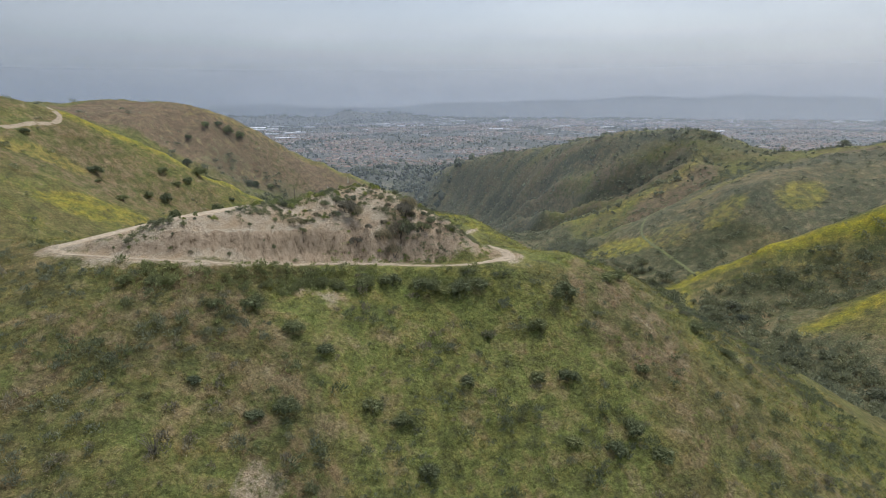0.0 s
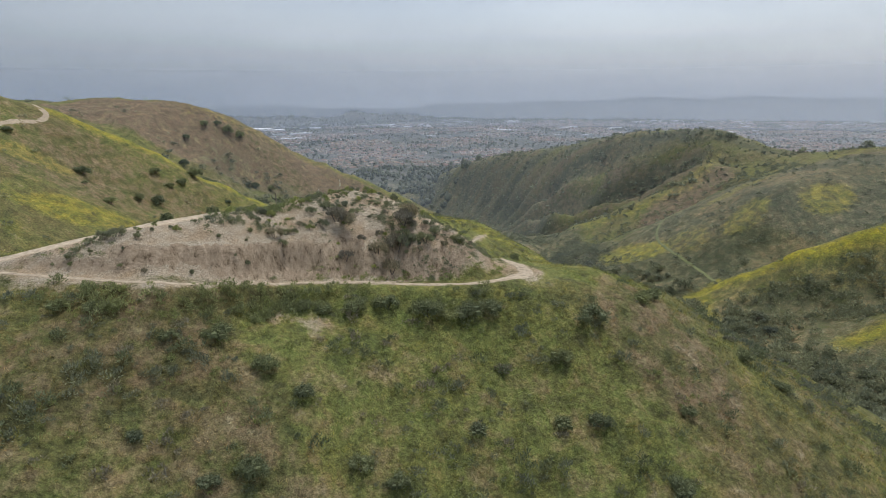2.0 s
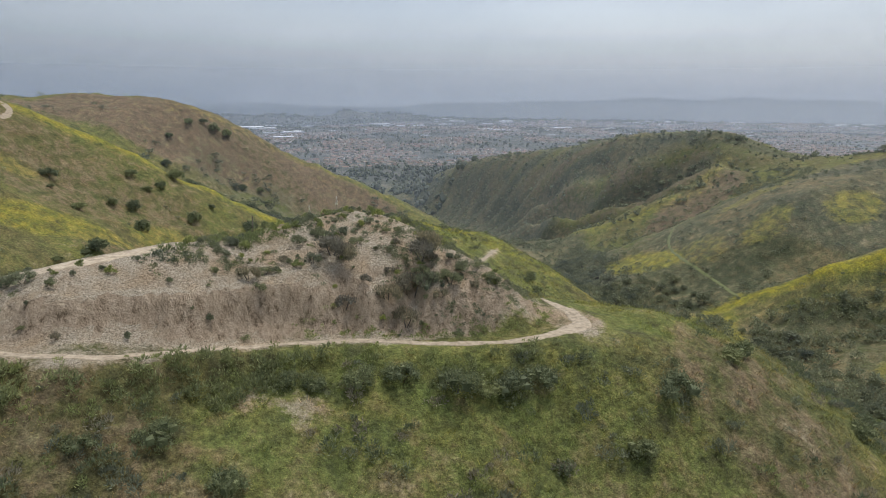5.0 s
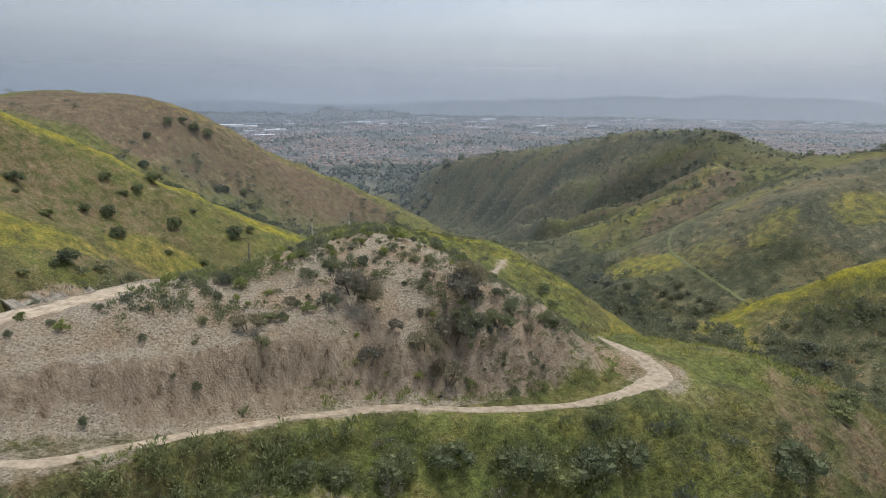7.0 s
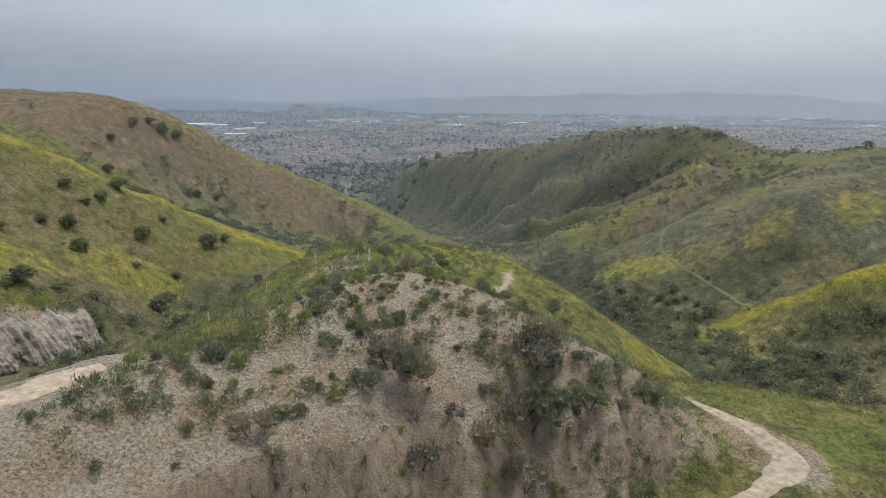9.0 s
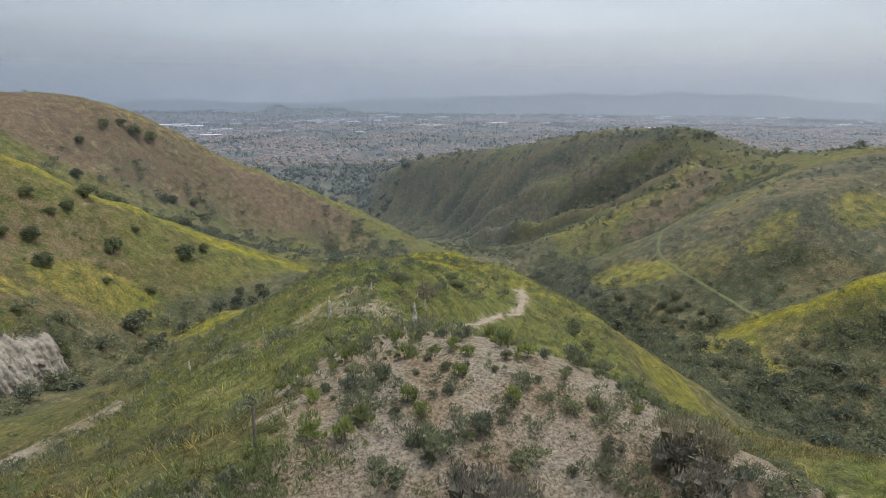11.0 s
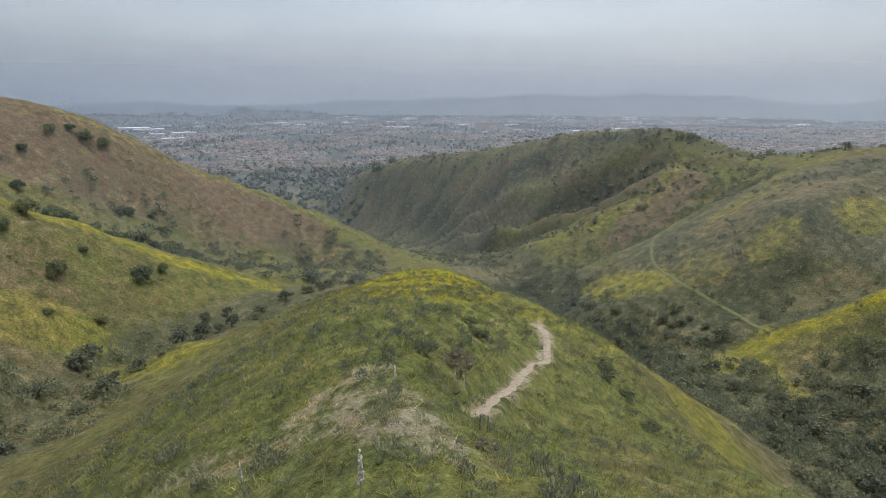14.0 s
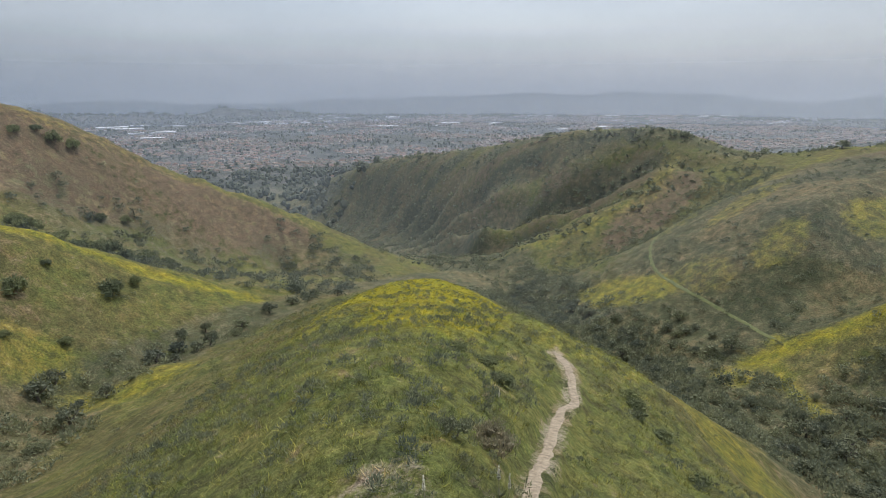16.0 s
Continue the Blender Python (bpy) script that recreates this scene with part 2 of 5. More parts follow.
def land_colour(nt):
    """Grass, flowers, dry stalks and bare soil, by the zones of the plan."""
    big, mid, fine = noise_node(nt, 0.06, 5, 0.6), noise_node(nt, 0.35, 6, 0.65), noise_node(nt, 2.6, 6, 0.7)
    frayed = math_node(nt, "ADD", math_node(nt, "MULTIPLY", mid, 0.6), math_node(nt, "MULTIPLY", fine, 0.4))
    grass = ramp_node(nt, mid, [(0.30, (0.06, 0.071, 0.03)), (0.46, (0.108, 0.117, 0.041)), (0.58, (0.152, 0.149, 0.046)), (0.74, (0.21, 0.178, 0.084))])
    warm = ramp_node(nt, mid, [(0.32, (0.07, 0.071, 0.034)), (0.5, (0.122, 0.114, 0.047)), (0.7, (0.19, 0.153, 0.08))])
    col = mix_node(nt, ramp_node(nt, big, [(0.40, grey(0)), (0.58, grey(1))]), grass, warm)
    lush = ramp_node(nt, mid, [(0.3, (0.072, 0.088, 0.032)), (0.5, (0.13, 0.147, 0.044)), (0.62, (0.178, 0.182, 0.054)), (0.75, (0.215, 0.19, 0.08))])
    col = mix_node(nt, zone_node(nt, "lush", mid, 1.0, 0.8), col, lush)
    dry = ramp_node(nt, mid, [(0.3, (0.1, 0.076, 0.056)), (0.55, (0.16, 0.117, 0.082)), (0.75, (0.2, 0.165, 0.08))])
    col = mix_node(nt, zone_node(nt, "dry", mid, 1.0, 0.85), col, dry)
    scrub = ramp_node(nt, mid, [(0.3, (0.06, 0.064, 0.043)), (0.5, (0.098, 0.098, 0.06)), (0.62, (0.142, 0.13, 0.08)), (0.75, (0.185, 0.155, 0.102))])
    wild = ramp_node(nt, noise_node(nt, 0.03, 7, 0.68), [(0.40, (0.74, 0.8, 0.8)), (0.47, (0.94, 0.98, 0.95)), (0.53, (1.15, 1.12, 1.04)), (0.60, (1.45, 1.28, 1.15))])
    scrub = mix_node(nt, 1.0, scrub, wild, "MULTIPLY")
    col = mix_node(nt, zone_node(nt, "scrub", mid, 1.2, 0.9), col, scrub)
    yel = ramp_node(nt, frayed, [(0.34, (0.15, 0.155, 0.03)), (0.5, (0.24, 0.222, 0.026)), (0.64, (0.36, 0.305, 0.022))])
    col = mix_node(nt, zone_node(nt, "mustard", frayed, 0.8, 0.95, 0.2, 1.0), col, yel)
    hue = ramp_node(nt, noise_node(nt, 0.3, 7, 0.75), [(0.36, (0.94, 1.03, 0.94)), (0.5, grey(1.0)), (0.64, (1.1, 1.01, 0.97))])
    col = mix_node(nt, 1.0, col, hue, "MULTIPLY")
    sp = ramp_node(nt, noise_node(nt, 2.0, 8, 0.8), [(0.38, grey(0.54)), (0.5, grey(1.0)), (0.62, grey(1.5))])
    blades = ramp_node(nt, noise_node(nt, 9.0, 4, 0.7), [(0.36, grey(0.76)), (0.5, grey(1.0)), (0.64, (1.32, 1.28, 1.22))])
    col = mix_node(nt, 1.0, col, mix_node(nt, 1.0, sp, blades, "MULTIPLY"), "MULTIPLY")
    # bare soil: pale crumbling clods on the flat, warm cracked earth with painted crevice shade on the steep cut
    clod = noise_node(nt, 3.2, 5, 0.7)
    crumb = noise_node(nt, 7.0, 6, 0.75)
    soil = ramp_node(nt, crumb, [(0.37, (0.17, 0.14, 0.1)), (0.46, (0.38, 0.32, 0.236)), (0.62, (0.62, 0.54, 0.42))])
    soil = mix_node(nt, ramp_node(nt, noise_node(nt, 0.3, 5, 0.6), [(0.45, grey(0)), (0.63, grey(0.85))]), soil, mix_node(nt, 1.0, soil, (0.88, 0.77, 0.66), "MULTIPLY"))
    geo = nt.nodes.new("ShaderNodeNewGeometry")
    nz = nt.nodes.new("ShaderNodeSeparateXYZ")
    nt.links.new(geo.outputs["True Normal"], nz.inputs[0])
    steep = ramp_node(nt, nz.outputs[2], [(0.55, grey(1)), (0.85, grey(0))])
    rill = noise_node(nt, 1.6, 7, 0.72, squeezed(nt, 0.35))
    # the dark end of the ramp stands in for shade in rills and cracks
    cut = ramp_node(nt, rill, [(0.36, (0.16, 0.12, 0.08)), (0.43, (0.34, 0.262, 0.184)), (0.6, (0.48, 0.38, 0.276))])
    soil = mix_node(nt, steep, soil, cut)
    bare = zone_node(nt, "bare", frayed, 1.2)
    col = mix_node(nt, bare, col, soil)
    grass_h = math_node(nt, "ADD", math_node(nt, "MULTIPLY", mid, 0.6), math_node(nt, "MULTIPLY", fine, 0.4))
    soil_h = math_node(nt, "ADD", math_node(nt, "MULTIPLY", math_node(nt, "ADD", crumb, math_node(nt, "MULTIPLY", rill, 1.5)), 0.3), math_node(nt, "MULTIPLY", clod, 0.4))
    return col, mix_node(nt, bare, grass_h, soil_h)


def ground_material():
    m, nt, b = nodes_of("hillside")
    col, h = land_colour(nt)
    p = nt.nodes.new("ShaderNodeNewGeometry").outputs["Position"]
    far = nt.nodes.new("ShaderNodeSeparateXYZ")
    nt.links.new(p, far.inputs[0])
    town = ramp_node(nt, noise_node(nt, 0.02, 7, 0.75), [(0.36, (0.035, 0.045, 0.04)), (0.5, (0.075, 0.08, 0.066)), (0.64, (0.17, 0.16, 0.145))])
    k = math_node(nt, "DIVIDE", math_node(nt, "SUBTRACT", far.outputs[1], 950.0), 250.0, True)
    nt.links.new(mix_node(nt, k, col, town), b.inputs["Base Color"])
    b.inputs["Roughness"].default_value = 0.95
    b.inputs["Specular IOR Level"].default_value = 0.15
    bump_node(nt, b, h, 1.0, 0.9)
    return m


def grass_material():
    m, nt, b = nodes_of("grass")
    col = land_colour(nt)[0]
    g = nt.nodes.new("ShaderNodeNewGeometry")
    v = ramp_node(nt, g.outputs["Random Per Island"], [(0, grey(1.0)), (0.55, grey(1.7)), (1, (2.9, 2.6, 2.1))])
    see_through(nt, b, mix_node(nt, 1.0, col, v, "MULTIPLY"), 0.45)
    b.inputs["Roughness"].default_value = 0.8
    b.inputs["Specular IOR Level"].default_value = 0.2
    return m


def see_through(nt, b, colour, share):
    """Thin leaves let part of the light through."""
    nt.links.new(colour, b.inputs["Base Color"])
    t, mx = nt.nodes.new("ShaderNodeBsdfTranslucent"), nt.nodes.new("ShaderNodeMixShader")
    mx.inputs[0].default_value = share
    nt.links.new(colour, t.inputs[0])
    nt.links.new(b.outputs[0], mx.inputs[1])
    nt.links.new(t.outputs[0], mx.inputs[2])
    nt.links.new(mx.outputs[0], nt.nodes["Material Output"].inputs[0])


def leaf_material(name, dark, light, tip):
    """Foliage: its tone varies from plant to plant and from leaf to leaf."""
    m, nt, b = nodes_of(name)
    g = nt.nodes.new("ShaderNodeNewGeometry")
    o = nt.nodes.new("ShaderNodeObjectInfo")
    c = ramp_node(nt, g.outputs["Random Per Island"], [(0, dark), (0.65, light), (1, tip)])
    v = ramp_node(nt, noise_node(nt, 0.12, 3), [(0.3, (0.75, 0.78, 0.8)), (0.7, (1.25, 1.2, 1.05))])
    r = ramp_node(nt, o.outputs["Random"], [(0, (0.78, 0.8, 0.85)), (1, (1.22, 1.18, 1.0))])
    c = mix_node(nt, 1.0, mix_node(nt, 1.0, c, v, "MULTIPLY"), r, "MULTIPLY")
    see_through(nt, b, c, 0.45)
    b.inputs["Roughness"].default_value = 0.75
    b.inputs["Specular IOR Level"].default_value = 0.2
    return m


def toned(name, a, c, scale, rough=0.9, bump=0.3, dist=0.05):
    m, nt, b = nodes_of(name)
    n = noise_node(nt, scale, 6, 0.65)
    o = nt.nodes.new("ShaderNodeObjectInfo")
    r = ramp_node(nt, o.outputs["Random"], [(0, grey(0.8)), (1, grey(1.15))])
    nt.links.new(mix_node(nt, 1.0, ramp_node(nt, n, [(0.3, a), (0.7, c)]), r, "MULTIPLY"), b.inputs["Base Color"])
    b.inputs["Roughness"].default_value = rough
    bump_node(nt, b, n, bump, dist)
    return m


def islands(name, stops, rough=0.85):
    """One tone for each separate piece of a joined mesh and for each object."""
    m, nt, b = nodes_of(name)
    g = nt.nodes.new("ShaderNodeNewGeometry")
    o = nt.nodes.new("ShaderNodeObjectInfo")
    s = math_node(nt, "FRACT", math_node(nt, "ADD", g.outputs["Random Per Island"], o.outputs["Random"]))
    c = ramp_node(nt, s, stops)
    n = ramp_node(nt, noise_node(nt, 0.4, 4), [(0.3, grey(0.85)), (0.7, grey(1.1))])
    nt.links.new(mix_node(nt, 1.0, c, n, "MULTIPLY"), b.inputs["Base Color"])
    b.inputs["Roughness"].default_value = rough
    return m


def haze_shell_material(name, amount):
    """A lit, see-through sheet that stands in for haze and thins out upwards."""
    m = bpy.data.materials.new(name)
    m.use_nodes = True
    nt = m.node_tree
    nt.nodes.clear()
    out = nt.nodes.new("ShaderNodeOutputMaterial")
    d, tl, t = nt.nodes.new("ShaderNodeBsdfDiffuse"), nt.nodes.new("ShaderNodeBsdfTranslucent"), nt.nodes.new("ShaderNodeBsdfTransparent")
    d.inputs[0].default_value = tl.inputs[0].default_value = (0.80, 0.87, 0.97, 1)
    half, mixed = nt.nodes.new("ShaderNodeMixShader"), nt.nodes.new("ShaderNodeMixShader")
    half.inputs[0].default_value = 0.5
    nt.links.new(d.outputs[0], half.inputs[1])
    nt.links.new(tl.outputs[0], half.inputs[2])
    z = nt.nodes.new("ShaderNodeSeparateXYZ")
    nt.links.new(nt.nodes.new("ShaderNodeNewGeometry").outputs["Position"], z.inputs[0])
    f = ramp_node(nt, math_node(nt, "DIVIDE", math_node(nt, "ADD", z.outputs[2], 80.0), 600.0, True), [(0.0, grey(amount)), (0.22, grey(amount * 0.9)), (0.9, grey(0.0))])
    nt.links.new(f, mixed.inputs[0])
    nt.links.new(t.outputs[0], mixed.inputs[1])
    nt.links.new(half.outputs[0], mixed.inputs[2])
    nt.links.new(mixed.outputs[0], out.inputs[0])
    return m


M_GROUND, M_GRASS = ground_material(), grass_material()
M_TRAIL = toned("pale_dirt", (0.21, 0.165, 0.11), (0.5, 0.415, 0.305), 2.2, 0.95, 0.7, 0.12)
M_PATH = toned("grassy_path", (0.085, 0.105, 0.04), (0.16, 0.165, 0.065), 0.8, 0.95, 0.4, 0.1)
M_SAGE = leaf_material("sage_leaves", (0.155, 0.172, 0.128), (0.235, 0.256, 0.176), (0.33, 0.35, 0.235))
M_SUMAC = leaf_material("sumac_leaves", (0.13, 0.153, 0.094), (0.19, 0.218, 0.13), (0.28, 0.31, 0.185))
M_GREEN = leaf_material("fresh_leaves", (0.188, 0.222, 0.098), (0.294, 0.335, 0.142), (0.388, 0.413, 0.190))
M_DRY = leaf_material("dry_twigs", (0.18, 0.172, 0.142), (0.265, 0.247, 0.2), (0.36, 0.325, 0.26))
M_OAK = leaf_material("oak_leaves", (0.15, 0.168, 0.135), (0.19, 0.212, 0.16), (0.235, 0.255, 0.19))
M_WOOD = toned("weathered_wood", (0.16, 0.13, 0.10), (0.30, 0.25, 0.20), 6, 0.9, 0.5, 0.01)
M_BARK = toned("bark", (0.07, 0.06, 0.05), (0.16, 0.14, 0.12), 4, 0.9, 0.5, 0.02)
M_STALK = toned("yucca_stalk", (0.30, 0.26, 0.16), (0.45, 0.40, 0.27), 5)
M_BLOOM = toned("yucca_bloom", (0.62, 0.58, 0.45), (0.80, 0.77, 0.66), 9)
M_ROCK = toned("pale_rock", (0.12, 0.105, 0.082), (0.36, 0.325, 0.265), 0.9, 0.95, 1.0, 0.4)
M_WALL = islands("house_walls", [(0, (0.55, 0.45, 0.36)), (0.5, (0.66, 0.58, 0.48)), (1, (0.72, 0.68, 0.62))])
M_ROOF = islands("house_roofs", [(0, (0.17, 0.095, 0.07)), (0.35, (0.22, 0.145, 0.11)), (0.7, (0.13, 0.115, 0.105)), (1, (0.27, 0.22, 0.18))])
M_WHITE = islands("warehouse_roofs", [(0, (0.75, 0.76, 0.78)), (0.6, (0.85, 0.85, 0.86)), (1, (0.6, 0.62, 0.66))])
M_PANEL = islands("warehouse_walls", [(0, (0.5, 0.5, 0.5)), (1, (0.7, 0.69, 0.66))])


# ---- the land ----
def lattice(seed):
    return np.random.RandomState(seed).rand(256, 256)


LATTICE = lattice(5)


def vnoise(x, y):
    """Smooth value noise, 0 to 1."""
    xi, yi = np.floor(x).astype(int), np.floor(y).astype(int)
    fx, fy = x - xi, y - yi
    fx, fy = fx * fx * (3 - 2 * fx), fy * fy * (3 - 2 * fy)
    a, b = LATTICE[xi % 256, yi % 256], LATTICE[(xi + 1) % 256, yi % 256]
    c, d = LATTICE[xi % 256, (yi + 1) % 256], LATTICE[(xi + 1) % 256, (yi + 1) % 256]
    return (a * (1 - fx) + b * fx) * (1 - fy) + (c * (1 - fx) + d * fx) * fy


def fbm(x, y, scale, octaves=4):
    s, amp, tot = 0, 1.0, 0
    for k in range(octaves):
        s = s + amp * vnoise(x / scale * 2 ** k + 17.3 * k, y / scale * 2 ** k - 9.1 * k)
        tot += amp
        amp *= 0.5
    return s / tot


def smooth01(v, a, b):
    k = np.clip((v - a) / (b - a), 0, 1)
    return k * k * (3 - 2 * k)


def oval(x, y, cx, cy, rx, ry, turn=0.0):
    """1 inside an oval of the plan, falling to 0 outside it."""
    c, s = math.cos(radians(turn)), math.sin(radians(turn))
    u, v = (x - cx) * c + (y - cy) * s, -(x - cx) * s + (y - cy) * c
    return smooth01(-np.hypot(u / rx, v / ry), -1.25, -0.75)


def to_line(x, y, line):
    """Distance in plan to a line of points."""
    best = np.full(np.shape(x), 1e9)
    for p, q in zip(line, line[1:]):
        ax, ay, bx, by = p[0], p[1], q[0] - p[0], q[1] - p[1]
        k = np.clip(((x - ax) * bx + (y - ay) * by) / (bx * bx + by * by + 1e-9), 0, 1)
        best = np.minimum(best, np.hypot(x - ax - k * bx, y - ay - k * by))
    return best


def line_level(x, y, line):
    """Distance in plan to a line and the line's own height there."""
    best, z = np.full(np.shape(x), 1e9), np.zeros(np.shape(x))
    for p, q in zip(line, line[1:]):
        bx, by = q[0] - p[0], q[1] - p[1]
        k = np.clip(((x - p[0]) * bx + (y - p[1]) * by) / (bx * bx + by * by + 1e-9), 0, 1)
        d = np.hypot(x - p[0] - k * bx, y - p[1] - k * by)
        z = np.where(d < best, p[2] + k * (q[2] - p[2]), z)
        best = np.minimum(best, d)
    return best, z


def near_line(x, y, line, width):
    return smooth01(-to_line(x, y, line), -width * 1.3, -width * 0.7)


TRAIL = MOUND["trail"]
RIDGE_TRAIL = [(14.2, 119, 76.3), (18.9, 126.4, 72.7), (24.6, 133.3, 69.6), (32, 142.5, 66.7)] + MOUND["trail_back"][5:]
UPPER_TRAIL = MOUND["upper_trail"][:4]
EAST_PATH = [(205, 296), (186, 294), (170, 284), (158, 268), (153, 250), (151.5, 236), (150, 220), (147, 207)]
WEST_PATH = [(-140, 205), (-112, 215), (-97, 223), (-90, 236), (-86, 247), (-92, 254)]


def ribs(x, y):
    """Washed ribs of the far canyon side: 0 on a rib, 1 in the gully between two, and where they are."""
    u = (x * 1.5 + y) / 42.0 + 2.2 * fbm(x, y, 80, 3)
    where = smooth01(x, 130, 175) * smooth01(y + 0.45 * x, 430, 520) * (1 - smooth01(y, 900, 1000))
    return 1 - np.abs(np.mod(u, 1) - 0.5) * 2, where


def soft_line(x, y, line, width):
    """1 on a line of the plan, fading slowly to both sides."""
    return smooth01(-to_line(x, y, line), -width * 2.2, 0)


def zones(x, y):
    """The plant cover by plan: bare soil, mustard, dry stalks, lush grass and scrub."""
    bare = np.maximum.reduce([oval(x, y, -11, 77.3, 16, 5.2, 12), oval(x, y, 8.5, 82.6, 17, 6.2, 5) * 0.92, oval(x, y, 9, 89, 11, 6.5, -10) * 0.78,
                              oval(x, y, 6, 97, 8, 5) * 0.75, near_line(x, y, UPPER_TRAIL, 2.0) * 0.9, near_line(x, y, TRAIL[:4], 1.4) * 0.6, oval(x, y, 26, 79.5, 2.5, 3.5) * 0.6,
                              near_line(x, y, [(-5, 123), (-1.6, 119.7), (1.2, 118), (4.7, 117), (8, 122.5), (8.4, 117), (7.6, 109)], 1.6) * 0.4, oval(x, y, 17, 98, 5, 5) * 0.6, oval(x, y, 6.5, 114, 3.2, 6) * 0.42, oval(x, y, 3, 119, 5, 3, 20) * 0.36,
                              oval(x, y, -49, 190, 13, 3.0, 50) * 0.7, oval(x, y, -6, 48.6, 2.4, 3.0) * 0.5, oval(x, y, 1.5, 71.4, 4.5, 2.2, 20) * 0.28,
                              oval(x, y, 46, 66, 3, 12, 40) * 0.1,
                              near_line(x, y, RIDGE_TRAIL, 1.2) * 0.5, oval(x, y, -20, 128, 7, 5) * 0.55])
    m = CRESTS["yellow_spur"]
    mustard = np.maximum.reduce([oval(x, y, 56, 226, 26, 40, -30) * 1.1, oval(x, y, 36, 186, 12, 34, -22) * 0.85, oval(x, y, 44, 203, 9, 24, -25) * 0.55, oval(x, y, 80, 172, 7, 26, -14) * 0.5, oval(x, y, 24, 203, 8, 16, -40) * 0.45, near_line(x, y, CREEKS["east_rib"], 5) * 0.3, oval(x, y, 70, 148, 5, 20, -10) * 0.42,
                                 soft_line(x, y, m, 4.0) * 0.85, soft_line(x, y, [(p[0] - 2, p[1] - 4) for p in m], 9) * 0.28, soft_line(x, y, CRESTS["left_hill"][2:], 3.5) * 0.75,
                                 soft_line(x, y, CRESTS["near_spur"], 4) * 0.7, oval(x, y, 146, 268, 9, 22, 20) * 0.62, oval(x, y, 160, 246, 8, 12) * 0.32, oval(x, y, 205, 268, 26, 8, 5) * 0.4, oval(x, y, 205, 222, 12, 8) * 0.5,
                                 oval(x, y, 176, 232, 10, 8) * 0.42, oval(x, y, -38, 232, 16, 9, 30) * 0.42, oval(x, y, -62, 205, 20, 7, 40) * 0.5, oval(x, y, -84, 222, 14, 5, 35) * 0.4,
                                 soft_line(x, y, CRESTS["brown_hill"][3:], 5) * 0.28, soft_line(x, y, CRESTS["far_rib"], 6) * 0.4,
                                 soft_line(x, y, CRESTS["east_hill"][2:8], 6) * 0.36, oval(x, y, -14, 226, 14, 8) * 0.55, oval(x, y, 130, 203, 9, 6) * 0.5, soft_line(x, y, [(147, 207), (137, 200), (131, 190), (126, 178)], 2.5) * 0.6])
    # far ribs: dry tops and scrubby gullies, which also paint in the ribs' shading
    gully, side = ribs(x, y)
    dry = np.maximum.reduce([oval(x, y, -20, 380, 60, 22, 0) * 0.7, side * (1 - gully) * 0.7 * smooth01(fbm(x, y, 60, 2), 0.4, 0.6), oval(x, y, -70, 355, 60, 20, 15), oval(x, y, 18, 385, 38, 13, -5), oval(x, y, -62, 240, 34, 16, 10) * 0.45,
                             oval(x, y, -14, 60, 16, 9, 10) * 0.42, oval(x, y, -14, 46, 18, 7, 15) * 0.3, oval(x, y, -70, 240, 46, 30, 10) * 0.35, oval(x, y, -3, 53, 5, 8) * 0.5, oval(x, y, 40, 70, 8, 10) * 0.5, oval(x, y, 218, 338, 34, 14, 10) * 0.75, oval(x, y, 205, 415, 26, 12, 40) * 0.55, oval(x, y, 190, 500, 14, 60) * 0.5,
                             oval(x, y, 215, 235, 40, 25) * 0.55, oval(x, y, -40, 215, 25, 9, 40) * 0.5, oval(x, y, -75, 226, 30, 14, 35) * 0.5, oval(x, y, 235, 190, 50, 40) * 0.55, oval(x, y, 238, 255, 62, 34) * 0.9, oval(x, y, 10, 42, 60, 32) * 0.3, oval(x, y, 230, 385, 16, 40, 30) * 0.7])
    lush = np.maximum.reduce([oval(x, y, 8, 68, 14, 8), oval(x, y, 18, 58, 20, 16) * 0.8, oval(x, y, 34, 84, 10, 9) * 0.8, oval(x, y, -18, 54, 8, 4) * 0.6, oval(x, y, 20, 110, 7, 20) * 0.6, oval(x, y, 10, 138, 24, 42, -20) * 0.75, oval(x, y, 48, 150, 14, 40, -15) * 0.6,
                              oval(x, y, 40, 160, 6, 22, -15) * 0.7, oval(x, y, 50, 120, 16, 26) * 0.55, oval(x, y, 14, 165, 12, 40, -20) * 0.55, oval(x, y, 185, 170, 22, 12) * 0.7])
    scrub = np.maximum.reduce([smooth01(y + 0.55 * x, 470, 520) * smooth01(-y, -1100, -900) * (1 - 0.85 * side * smooth01(-gully, -0.6, -0.3)), near_line(x, y, CREEKS["east_creek"], 24),
                               near_line(x, y, CREEKS["west_creek"][2:], 9) * 0.8, near_line(x, y, CREEKS["spur_gully"], 12) * 0.8, oval(x, y, 205, 235, 85, 70), oval(x, y, 150, 160, 34, 14, 30) * 0.7, oval(x, y, 160, 222, 22, 14) * 0.6, oval(x, y, -20, 350, 40, 20, 10) * 0.5, oval(x, y, 52, 365, 30, 16, -20) * 0.6])
    return {"bare": bare, "mustard": mustard, "dry": dry, "lush": lush, "scrub": scrub}


